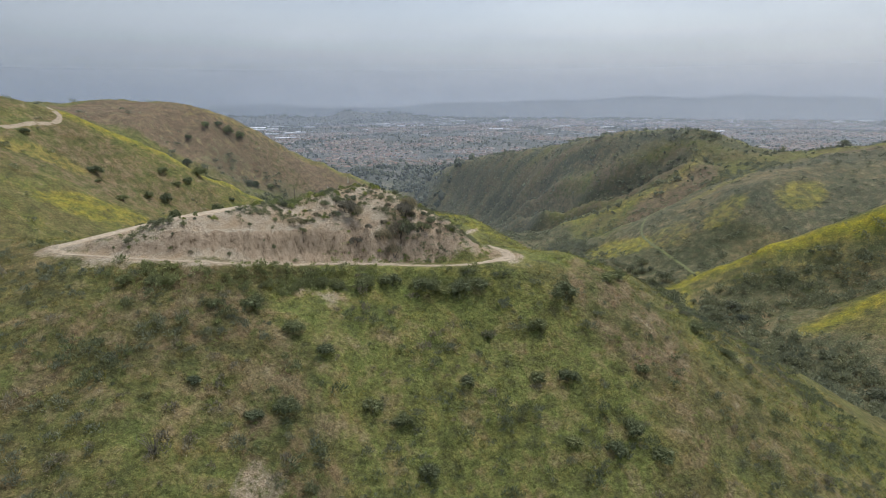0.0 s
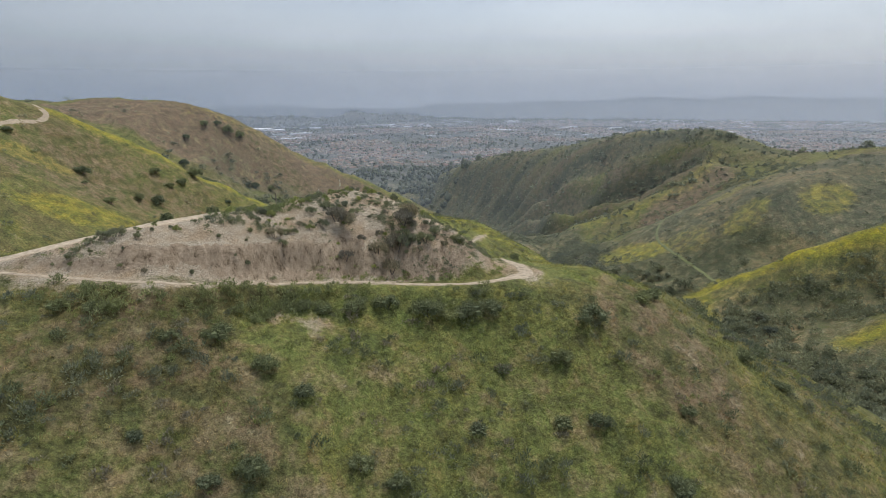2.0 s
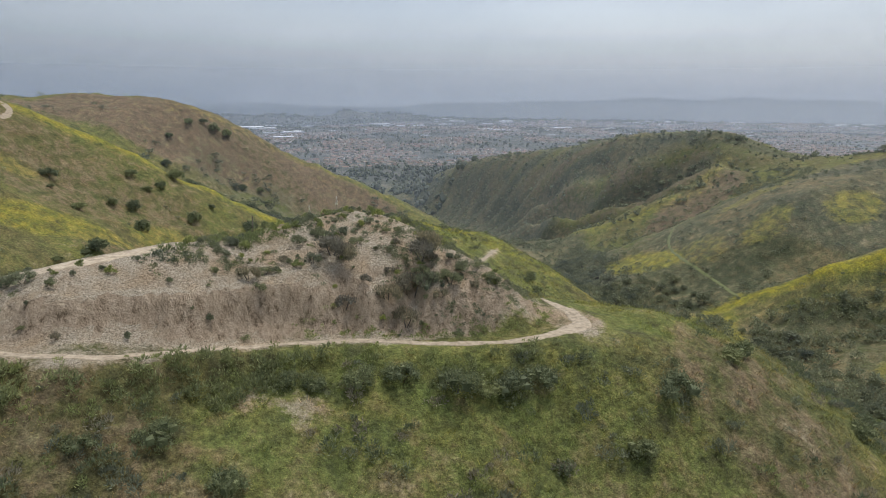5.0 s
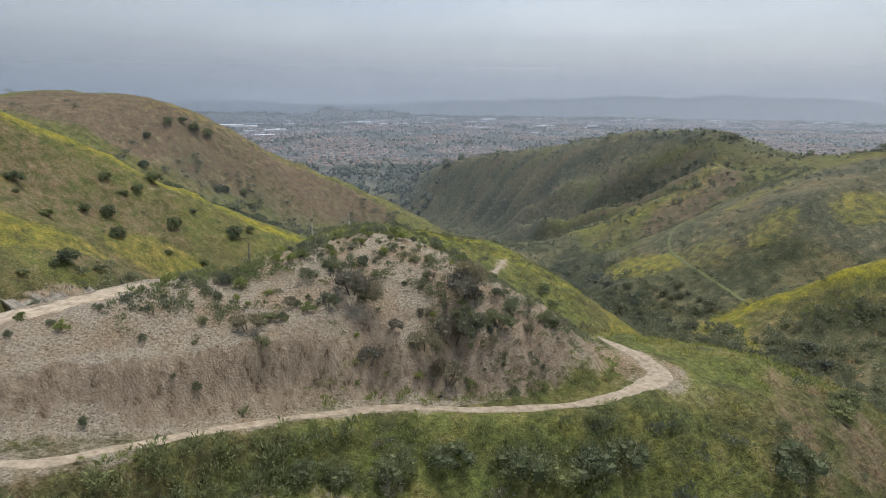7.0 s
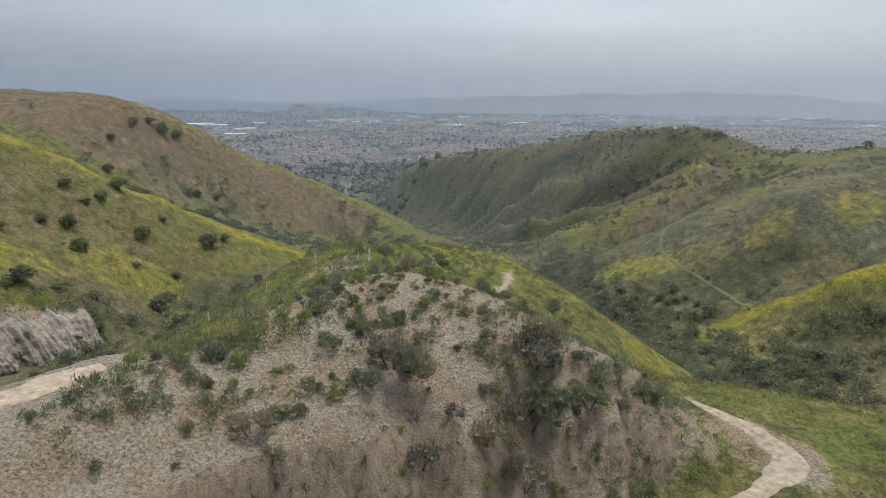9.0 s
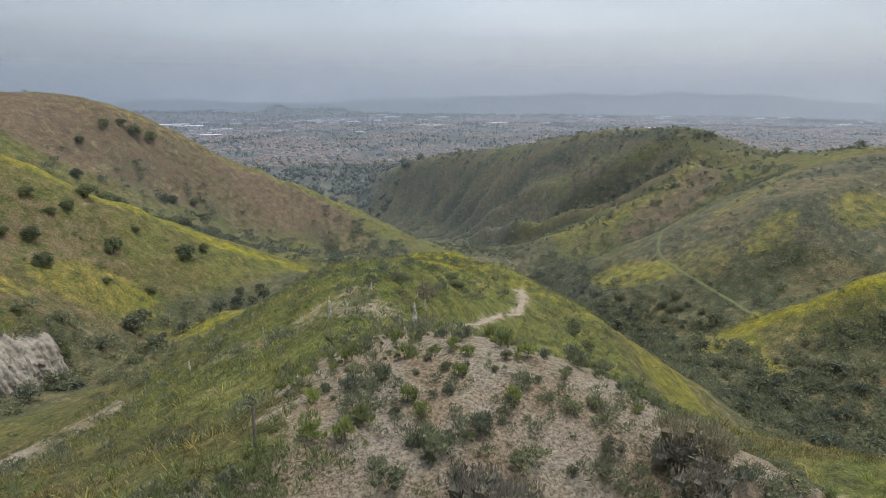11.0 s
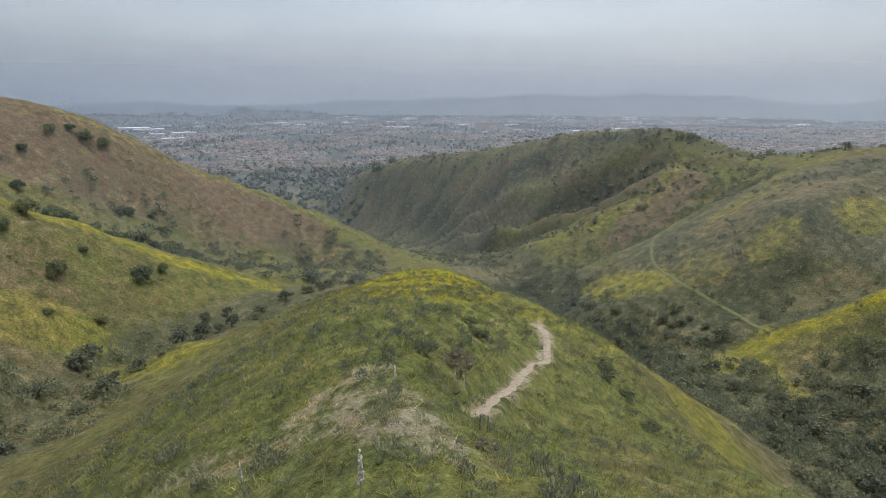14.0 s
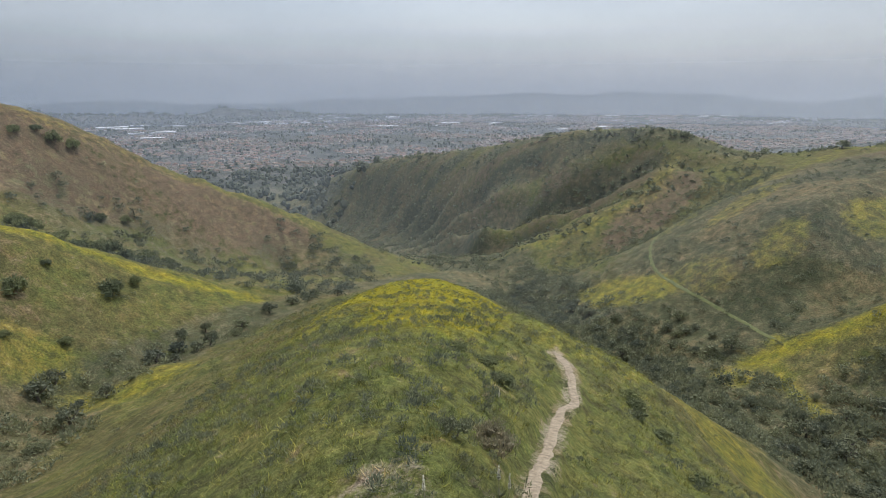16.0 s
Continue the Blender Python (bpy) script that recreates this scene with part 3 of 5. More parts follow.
def rough_land(x, y):
    z = land(np.clip(x, -450, 600), np.clip(y, -250, 1080))
    out = np.maximum(smooth01(y, 880, 1080), smooth01(np.abs(x - 60), 420, 700) * smooth01(y, 250, 600))
    z = z * (1 - out) - 62 * out
    near = np.minimum.reduce([to_line(x, y, line) for line in (TRAIL, RIDGE_TRAIL, UPPER_TRAIL, EAST_PATH)])
    calm = smooth01(near, 0.8, 4.0) * (1 - out)
    dist = smooth01(y, 90, 380)
    z = z + calm * ((fbm(x, y, 9, 4) - 0.5) * (1.5 + 2.5 * dist) + (fbm(x + 80, y, 1.7, 2) - 0.5) * 0.5)
    # washed ribs on the far canyon side
    gully, side = ribs(x, y)
    crest = smooth01(to_line(x, y, CRESTS["far_hill"]), 4, 32)
    z = z - side * crest * (14 * gully ** 1.2 + 8 * fbm(x, y, 22, 3)) * smooth01(z, -45, 5)
    # the bank cut for the trail: loose soil at its foot, a steep face, a sharp brow
    brow, toe = np.array(MOUND["brow"]), np.array(MOUND["toe"])[:7]
    by, bz = np.interp(x, brow[:, 0], brow[:, 1]), np.interp(x, brow[:, 0], brow[:, 2])
    ty, tz = np.interp(x, toe[:, 0], toe[:, 1]), np.interp(x, toe[:, 0], toe[:, 2])
    wav = (fbm(x * 1.0, y * 0, 2.2, 4) - 0.5) * 1.6 + (fbm(x, y * 0 + 40, 0.7, 2) - 0.5) * 0.7
    f = (y + wav - ty) / np.maximum(by - ty, 1.0)
    g = np.where(f < 0.4, 0.22 * f / 0.4, 0.22 + 0.78 * smooth01(f, 0.4, 0.85))
    rise = np.where(f > 1, 1.0, g)
    face = smooth01(f, -0.1, 0.05) * smooth01(-f, -1.35, -1.0) * smooth01(x, -19, -14) * smooth01(-x, -7, -1)
    z = z * (1 - face) + (tz + (bz + 0.25 - tz) * rise - 0.35 * fbm(x * 2.5, y * 1.2, 1.0, 3)) * face
    cut = oval(x, y, 13, 79.6, 11, 2.6, 4)
    z = z - cut * (1.3 * np.abs(fbm(x * 3.2, y * 0.7, 3.0, 3) - 0.5) * 2 + 0.5 * fbm(x * 2, y * 2, 1.2, 2))
    # trails lie level across
    for line, w in ((TRAIL, 1.1), (RIDGE_TRAIL, 0.7), (UPPER_TRAIL, 1.2)):
        dl, zl = line_level(x, y, line)
        k = smooth01(-dl, -w - 1.2, -w)
        z = z * (1 - k) + zl * k
    d, a = np.hypot(x, y), np.arctan2(x, y)
    rim = 78 + 110 * (fbm(a * 9 + 30, a * 0 + 3, 1.0, 4) - 0.5)
    knoll = oval(x, y, 395, 4150, 520, 380) * 110 * fbm(x, y, 260, 4) * smooth01(-np.hypot((x - 395) / 520, (y - 4150) / 380), -1.3, 0.2) + oval(x, y, -500, 4000, 500, 380) * 60 * fbm(x, y, 180, 3)
    return z + rim * smooth01(d, 4200, 4950) + knoll * (1 - smooth01(d, 4400, 4800)) + 40 * smooth01(d, 3000, 3600) * (fbm(x, y, 420, 4) - 0.4)


def spread(stops):
    out = [stops[0][0]]
    for (a, s), (b, t) in zip(stops, stops[1:]):
        while out[-1] < b - 0.5 * t:
            out.append(out[-1] + s + (t - s) * min(max((out[-1] - a) / (b - a), 0), 1))
        out[-1] = b
    return np.array(out)


XS = spread([(-5200, 400), (-700, 60), (-200, 7), (-60, 1.4), (-28, 0.45), (28, 0.45), (60, 1.1), (120, 1.8), (270, 3.2), (600, 30), (5200, 300)])
YS = spread([(-5200, 400), (-300, 40), (20, 3), (45, 0.7), (70, 0.45), (93, 0.45), (130, 0.9), (200, 1.4), (320, 2.2), (480, 3.2), (640, 5), (1000, 12), (2000, 80), (3400, 90), (4900, 50), (5200, 160)])


def sheet_mesh(name, gx, gy, gz, material):
    ny, nx = gx.shape
    i = np.arange(ny * nx).reshape(ny, nx)
    f = np.c_[i[:-1, :-1].ravel(), i[:-1, 1:].ravel(), i[1:, 1:].ravel(), i[1:, :-1].ravel()]
    return quad_mesh(name, np.c_[gx.ravel(), gy.ravel(), gz.ravel()], f, material, True)


def quad_mesh(name, v, f, material, smooth=False):
    me = bpy.data.meshes.new(name)
    me.vertices.add(len(v))
    me.vertices.foreach_set("co", np.asarray(v, np.float32).ravel())
    me.loops.add(4 * len(f))
    me.loops.foreach_set("vertex_index", np.asarray(f, np.int32).ravel())
    me.polygons.add(len(f))
    me.polygons.foreach_set("loop_start", np.arange(0, 4 * len(f), 4, dtype=np.int32))
    me.polygons.foreach_set("use_smooth", np.full(len(f), smooth))
    me.materials.append(material)
    me.update(calc_edges=True)
    return me


def give_zones(me, x, y):
    for key, val in zones(x, y).items():
        me.attributes.new(key, "FLOAT", "POINT").data.foreach_set("value", np.asarray(val, np.float32).ravel())


GX, GY = np.meshgrid(XS, YS)
GZ = rough_land(GX, GY)
ground_me = sheet_mesh("ground", GX, GY, GZ, M_GROUND)
give_zones(ground_me, GX, GY)
tagged(new("ground", ground_me), "grassy spring hillsides with mustard and bare soil", "ground", kind="structure")


def ground_z(x, y):
    """Height of the ground sheet."""
    x, y = np.asarray(x, float), np.asarray(y, float)
    i, j = np.clip(np.searchsorted(XS, x) - 1, 0, len(XS) - 2), np.clip(np.searchsorted(YS, y) - 1, 0, len(YS) - 2)
    fx, fy = (x - XS[i]) / (XS[i + 1] - XS[i]), (y - YS[j]) / (YS[j + 1] - YS[j])
    return (GZ[j, i] * (1 - fx) + GZ[j, i + 1] * fx) * (1 - fy) + (GZ[j + 1, i] * (1 - fx) + GZ[j + 1, i + 1] * fx) * fy


def smooth_line(line, step):
    """Rounds a line of the plan by a Catmull-Rom curve."""
    p = [np.array(q[:2], float) for q in line]
    p = [2 * p[0] - p[1]] + p + [2 * p[-1] - p[-2]]
    out = []
    for a, b, c, d in zip(p, p[1:], p[2:], p[3:]):
        for k in np.arange(0, 1, step / max(np.linalg.norm(c - b), step)):
            out.append(0.5 * (2 * b + (c - a) * k + (2 * a - 5 * b + 4 * c - d) * k ** 2 + (3 * b - a - 3 * c + d) * k ** 3))
    return np.array(out + [p[-2]])


def trail(name, line, width, label, material, seed):
    """A trodden strip with uneven edges that lies on the ground and dips into it at both sides."""
    c = smooth_line(line, 0.3)
    t = np.gradient(c, axis=0)
    t /= np.linalg.norm(t, axis=1)[:, None]
    n = np.c_[t[:, 1], -t[:, 0]]
    s = np.arange(len(c)) * 0.3
    left = width * (0.1 + 1.0 * fbm(s, s * 0 + seed, 3.0, 4) + 0.6 * fbm(s, s * 0 + seed + 7, 0.7, 2))
    right = width * (0.1 + 1.0 * fbm(s, s * 0 + seed + 40, 3.0, 4) + 0.6 * fbm(s, s * 0 + seed + 47, 0.7, 2))
    cols = np.linspace(-1, 1, 11)
    gx = np.stack([c[:, 0] + n[:, 0] * np.where(k < 0, left, right) * k / 2 for k in cols], 1)
    gy = np.stack([c[:, 1] + n[:, 1] * np.where(k < 0, left, right) * k / 2 for k in cols], 1)
    grow = 1 + 1.5 * np.exp(-((c[:, 0] - 25.3) ** 2 + (c[:, 1] - 79.3) ** 2) / 22)
    grow = grow * (0.4 + 0.6 * smooth01(s[-1] - s, 0.0, 3.0))
    gx, gy = c[:, :1] + (gx - c[:, :1]) * grow[:, None], c[:, 1:] + (gy - c[:, 1:]) * grow[:, None]
    lift = np.array([-0.15, 0.03, 0.06, 0.045, 0.055, 0.07, 0.055, 0.045, 0.06, 0.03, -0.15])
    gz = ground_z(gx, gy) + lift[None, :]
    return tagged(new(name, sheet_mesh(name, gx, gy, gz, material)), label, "trail", kind="structure")


trail("dirt_trail", TRAIL[:-1] + [(25.4, 86, 0)], 0.95, "pale dry dirt trail below the bare mound", M_TRAIL, 3)
trail("ridge_trail", RIDGE_TRAIL, 1.25, "pale rutted dirt trail along the spur", M_TRAIL, 11)
trail("upper_trail", UPPER_TRAIL, 2.6, "wide pale dirt trail over the mound", M_TRAIL, 23)
trail("east_path", EAST_PATH, 1.3, "faint grassy path across the eastern hillside", M_PATH, 31)
trail("west_path", WEST_PATH, 2.2, "pale dirt path curving over the western hill", M_TRAIL, 37)


# ---- builders ----
CUBE_F = np.array([(0, 1, 3, 2), (4, 6, 7, 5), (0, 4, 5, 1), (2, 3, 7, 6), (0, 2, 6, 4), (1, 5, 7, 3)])
CUBE_V = np.array([(x, y, z) for x in (-1, 1) for y in (-1, 1) for z in (-1, 1)], float)


def ball(rng, c, r, wob=0.25, n=3):
    """A lumpy ball of quads."""
    vs, fs = [], []
    g = np.linspace(-1, 1, n + 1)
    for ax in range(3):
        for sg in (-1, 1):
            a, b = np.meshgrid(g, g)
            p = np.zeros((n + 1, n + 1, 3))
            p[..., ax], p[..., (ax + 1) % 3], p[..., (ax + 2) % 3] = sg, a, b * sg
            i = np.arange((n + 1) ** 2).reshape(n + 1, n + 1) + len(vs) * (n + 1) ** 2
            vs.append(p.reshape(-1, 3))
            fs.append(np.c_[i[:-1, :-1].ravel(), i[:-1, 1:].ravel(), i[1:, 1:].ravel(), i[1:, :-1].ravel()])
    v = np.concatenate(vs)
    v, back = np.unique(np.round(v, 6), axis=0, return_inverse=True)
    f = np.ravel(back)[np.concatenate(fs)]
    v /= np.linalg.norm(v, axis=1)[:, None]
    ph = rng.rand(3, 3) * 6
    w = 1 + wob * sum(np.sin(v @ (rng.rand(3) * 6 - 3) + ph[k, 0]) for k in range(3)) / 2
    return v * w[:, None] * np.asarray(r) + np.asarray(c), f


def leaves(rng, lumps, n, size, up=0.35, slim=0.6):
    """Leaf sprays round a set of lumps (x, y, z, rx, rz): kite-shaped quads that lean outwards."""
    l = np.array(lumps)
    w = l[:, 3] ** 2
    k = rng.choice(len(l), n, p=w / w.sum())
    d = rng.randn(n, 3)
    d[:, 2] += up
    d /= np.linalg.norm(d, axis=1)[:, None]
    rad = 0.4 + 0.72 * rng.rand(n) ** 0.6
    c = l[k, :3] + d * np.c_[l[k, 3], l[k, 3], l[k, 4]] * rad[:, None]
    axis = d + rng.randn(n, 3) * 0.55 + np.array([0, 0, up])
    axis /= np.linalg.norm(axis, axis=1)[:, None]
    side = np.cross(axis, rng.randn(n, 3))
    side /= np.linalg.norm(side, axis=1)[:, None]
    s = size * (0.6 + 0.8 * rng.rand(n))[:, None]
    v = np.stack([c - axis * s * 0.5, c + side * s * slim * 0.5, c + axis * s * 0.6, c - side * s * slim * 0.5], 1).reshape(-1, 3)
    return v, np.arange(4 * n).reshape(n, 4)


def join(*pieces):
    vs, fs, o = [], [], 0
    for v, f in pieces:
        vs.append(v)
        fs.append(f + o)
        o += len(v)
    return np.concatenate(vs), np.concatenate(fs)


def limb(a, b, ra, rb, sides=5, bend=0.0):
    """A tapered round limb from a to b."""
    a, b = np.array(a, float), np.array(b, float)
    d = (b - a) / np.linalg.norm(b - a)
    u = np.cross(d, (0.3, 0.9, 0.2))
    u /= np.linalg.norm(u)
    w = np.cross(d, u)
    rings = []
    for t in (0, 0.35, 0.7, 1.0):
        r = ra + (rb - ra) * t
        c = a + (b - a) * t + u * bend * math.sin(t * 3.1)
        rings.append([c + (u * math.cos(2 * math.pi * k / sides) + w * math.sin(2 * math.pi * k / sides)) * r for k in range(sides)])
    v = np.array(rings).reshape(-1, 3)
    f = [(i * sides + k, i * sides + (k + 1) % sides, (i + 1) * sides + (k + 1) % sides, (i + 1) * sides + k) for i in range(3) for k in range(sides)]
    return v, np.array(f)


def dome(rng, n, rx, rz, r0, r1):
    """Lumps that fill a low dome."""
    out = []
    for k in range(n):
        a, q = rng.rand() * 6.28, math.sqrt(rng.rand()) * 0.8
        r = r0 + (r1 - r0) * rng.rand()
        out.append((rx * q * math.cos(a), rx * q * math.sin(a), rz * (0.2 + 0.5 * (1 - q * q)) + 0.08 * rng.randn() * rz, r, r * (0.7 + 0.3 * rng.rand())))
    return out


def foliage(rng, lumps, n, size, core=0.7, **kw):
    if not core:
        return leaves(rng, lumps, n, size, **kw)
    cores = [ball(rng, l[:3], (l[3] * core, l[3] * core, l[4] * core), 0.3, 1) for l in lumps]
    return join(leaves(rng, lumps, n, size, **kw), *cores)


def part(name, geo, material, parent=None, label="", smooth=False):
    ob = new(name, quad_mesh(name, geo[0], geo[1], material, smooth))
    ob.parent = parent
    return tagged(ob, label)


def base(name, label, category, group=""):
    return tagged(new(name), label, category, group)


def at(x, y, turn=0.0, size=1.0, tall=1.0, sink=0.05):
    return Matrix.LocRotScale((x, y, float(ground_z(x, y)) - sink), Euler((0, 0, turn)), (size, size, size * tall))


def scatter(rng, n, box, chance):
    """Up to n places in a box of the plan, kept by a chance from 0 to 1."""
    x = box[0] + (box[1] - box[0]) * rng.rand(n)
    y = box[2] + (box[3] - box[2]) * rng.rand(n)
    keep = rng.rand(n) < chance(x, y)
    return np.c_[x[keep], y[keep]]


def stuff(name, variants, places, sizes, rng, material, label, category, tall=0.25, sink=0.05, zoned=False):
    """Many small plants joined into one mesh."""
    vs, fs, o = [], [], 0
    z = ground_z(places[:, 0], places[:, 1])
    for (x, y), h, s in zip(places, z, sizes):
        v, f = variants[rng.randint(len(variants))]
        a = rng.rand() * 6.28
        c, k = math.cos(a) * s, math.sin(a) * s
        t = s * (1 - tall / 2 + tall * rng.rand())
        vs.append(np.c_[v[:, 0] * c - v[:, 1] * k + x, v[:, 0] * k + v[:, 1] * c + y, v[:, 2] * t + h - sink])
        fs.append(f + o)
        o += len(v)
    v = np.concatenate(vs)
    me = quad_mesh(name, v, np.concatenate(fs), material)
    if zoned:
        give_zones(me, v[:, 0], v[:, 1])
    return tagged(new(name, me), label, category, kind="stuff")


R = np.random.RandomState(11)

# ---- shrubs and trees of the near slopes ----
def sumac_bush(seed, n=1900, size=0.19):
    g = np.random.RandomState(seed)
    b = base("sumac_bush", "dense dark green sumac bush on the grassy slope", "bush", "bushes on the slopes")
    for a in g.rand(2) * 6.28:
        part("stem", limb((0, 0, -0.2), (math.cos(a), math.sin(a), 1.0), 0.07, 0.03), M_BARK, b)
    part("foliage", foliage(g, dome(g, 18, 1.8, 1.7, 0.45, 0.85), n, size, 0.6, slim=0.42), M_SUMAC, b)
    return b


def sagebrush(seed):
    g = np.random.RandomState(seed)
    b = base("sagebrush", "small grey-green sagebrush on bare pale soil", "shrub", "shrubs on the mound")
    part("stem", limb((0, 0, -0.1), (0.05, 0.08, 0.3), 0.02, 0.01, 4), M_BARK, b)
    part("foliage", foliage(g, dome(g, 8, 0.36, 0.52, 0.13, 0.21), 300, 0.15, 0.4, up=1.3, slim=0.26), M_SAGE if seed % 3 else M_GREEN, b)
    return b


def oak_tree(seed):
    g = np.random.RandomState(seed)
    b = base("oak_tree", "dark evergreen oak with a broad uneven crown", "tree", "oaks of the creek")
    top = [(math.cos(a) * 1.8, math.sin(a) * 1.8, 3.0 + g.rand()) for a in np.linspace(0, 5, 5) + g.rand(5)]
    part("trunk", join(limb((0, 0, -0.5), (0.2, 0.1, 1.7), 0.35, 0.24, 7, 0.1), *[limb((0.2, 0.1, 1.5), t, 0.16, 0.05, 5, 0.15) for t in top]), M_BARK, b)
    part("crown", foliage(g, [(x, y, z + 0.7, r, q) for x, y, z, r, q in dome(g, 15, 3.1, 3.4, 0.9, 1.5)], 440, 0.5, 0.5, slim=0.6), M_OAK, b)
    return b


def yucca(seed):
    g = np.random.RandomState(seed)
    b = base("yucca", "flowering yucca with a tall pale stalk", "plant", "yuccas on the spur")
    blades = [limb((0, 0, 0), (math.cos(a) * 0.45, math.sin(a) * 0.45, 0.25 + 0.25 * g.rand()), 0.035, 0.004, 3) for a in np.linspace(0, 6.1, 22) + g.rand(22) * 0.2]
    part("leaf_rosette", join(*blades), M_SAGE, b)
    part("stalk", limb((0, 0, 0), (0.05, 0.0, 1.7), 0.035, 0.02, 6), M_STALK, b)
    part("flower_head", leaves(g, [(0.05, 0, 1.25 + 0.11 * k, 0.10 - 0.008 * k, 0.12) for k in range(9)], 170, 0.09), M_BLOOM, b)
    return b


def plant_all(makers, spots, rng, tall=0.3, sink=0.05):
    """Places copies of some plants at spots (x, y, size)."""
    n = len(makers)
    for k, (x, y, s) in enumerate(spots):
        m = at(x, y, rng.rand() * 6.28, s, 1 - tall / 2 + tall * rng.rand(), sink)
        if k < n:
            makers[k].matrix_basis = m
        else:
            copy_thing(makers[rng.randint(n)], m)


named = [(30.8, 70.3, 1.25), (13.2, 71.6, 1.15), (9.1, 72.3, 0.9), (17.6, 71.8, 0.95), (20.2, 72.1, 0.9), (15.4, 71.4, 0.9), (5.8, 72.4, 0.85), (39.8, 75.2, 0.95), (42, 77, 0.7), (0.8, 72.4, 0.65), (2.6, 72.4, 0.6), (-7, 66.5, 0.8), (-10.5, 65, 0.75), (-17, 68, 0.7), (-20, 68.5, 0.6),
         (-2.7, 64, 0.8), (0.5, 62.5, 0.7), (20, 67, 0.7), (26.5, 67, 0.7), (28, 61, 0.75), (24.5, 61.5, 0.8), (16, 61, 0.75), (5, 57.6, 0.95), (8, 57, 0.85), (-3.5, 56, 0.9), (-6.5, 55, 0.75), (33.5, 55, 1.0), (30.5, 53.5, 0.9), (35.5, 52.5, 0.8),
         (26, 54.5, 0.8), (10, 53, 0.85), (14, 50, 0.9), (-12, 57.5, 0.55), (38, 62, 0.7), (52, 72, 0.8), (57, 76, 0.8), (55, 69, 0.7), (48.8, 150.9, 1.0), (48, 145, 0.8), (44.3, 136, 0.9), (25, 145, 0.8), (23.5, 148, 0.7), (24.5, 141, 0.7), (27, 98, 0.55), (31.5, 109, 0.55), (47, 148, 0.8), (50, 154, 0.8),
         (-72.3, 232, 1.45), (-55, 252.5, 1.25), (-52.2, 240, 1.35), (-50, 251, 0.9), (-47, 256, 1.0), (-43.9, 266, 1.3), (-19.1, 262, 1.3), (-14.4, 269, 0.7), (-51, 199, 1.2), (-57, 189, 0.9), (-53, 195.5, 0.8), (-46, 203, 0.9), (-44, 194, 0.9), (-39, 201, 1.1), (-49, 184, 0.8), (-62, 222, 1.0), (-70, 226, 0.7), (-36, 250, 1.1), (-32, 262, 0.9), (-48, 231, 1.0), (-57, 236, 0.8), (-27, 242, 0.8), (-36, 236, 0.9), (-90, 228, 1.0), (-96, 215, 1.2),
         (-40, 312, 1.6), (-33, 315, 1.5), (-27, 318, 1.5), (-20, 316, 1.4), (-14, 318, 1.6), (-8, 320, 1.3), (-46, 318, 1.5), (-50, 322, 1.2), (-2, 322, 1.4), (-38, 322, 1.3), (-24, 324, 1.4), (-60, 330, 1.0), (-49, 372, 1.5), (-44, 372, 1.4), (-38, 374, 1.2), (-55, 366, 1.0), (-62, 352, 1.0), (-30, 352, 1.0), (-22, 358, 1.0), (-18, 352, 0.9)]
plant_all([sumac_bush(40 + k) for k in range(5)], [(x, y, s * 0.9) for x, y, s in named if y < 160], R)
plant_all([sumac_bush(45 + k, 700, 0.3) for k in range(4)], [(x, y, s * 1.05) for x, y, s in named if y > 160], R)



def grey_brush(seed):
    g = np.random.RandomState(seed)
    b = base("grey_brush", "grey-green twiggy brush on the bare mound", "bush", "brush on the mound")
    for a in g.rand(2) * 6.28:
        part("stem", limb((0, 0, -0.2), (math.cos(a) * 0.5, math.sin(a) * 0.5, 0.8), 0.04, 0.02), M_BARK, b)
    part("foliage", foliage(g, dome(g, 16, 1.05, 1.0, 0.24, 0.42), 1300, 0.14, 0.5, up=0.9, slim=0.24), M_SAGE if seed % 2 else M_DRY, b)
    return b


plant_all([grey_brush(50 + k) for k in range(4)], [(15.7, 125.8, 1.7), (12.6, 124.8, 1.1), (10.2, 109.4, 0.7), (12.0, 81.2, 0.9), (13.4, 82.4, 1.0), (14.2, 81.2, 0.9), (-1.0, 80.6, 0.7), (0.4, 82.0, 0.8), (10.4, 78.8, 0.8), (2.9, 81.7, 0.8), (4.6, 82.6, 1.0), (5.8, 82.4, 0.9), (12.5, 80.2, 1.2), (13.6, 79.6, 1.1), (11.4, 80.6, 1.0), (14.6, 80.4, 1.0), (12.4, 82.4, 1.1), (13.2, 83.4, 0.9), (-2.2, 79.8, 0.6), (-1.4, 78.6, 0.6),
          (9, 79.6, 0.8), (1.7, 84.6, 0.9), (3.4, 85.4, 0.8), (16.8, 80.6, 0.8), (18.6, 80.8, 0.7), (9.4, 81.8, 0.8), (7.2, 80.4, 0.8), (15.8, 82, 0.9), (20.4, 82.4, 0.6), (-17, 76.6, 0.9), (-18.5, 76.8, 0.7), (-13.8, 72.4, 0.6), (-2.4, 76.6, 0.45), (10.4, 84.4, 0.7), (6.8, 84.4, 0.7), (5.4, 79.8, 0.7), (17.6, 82.4, 0.7)], R)

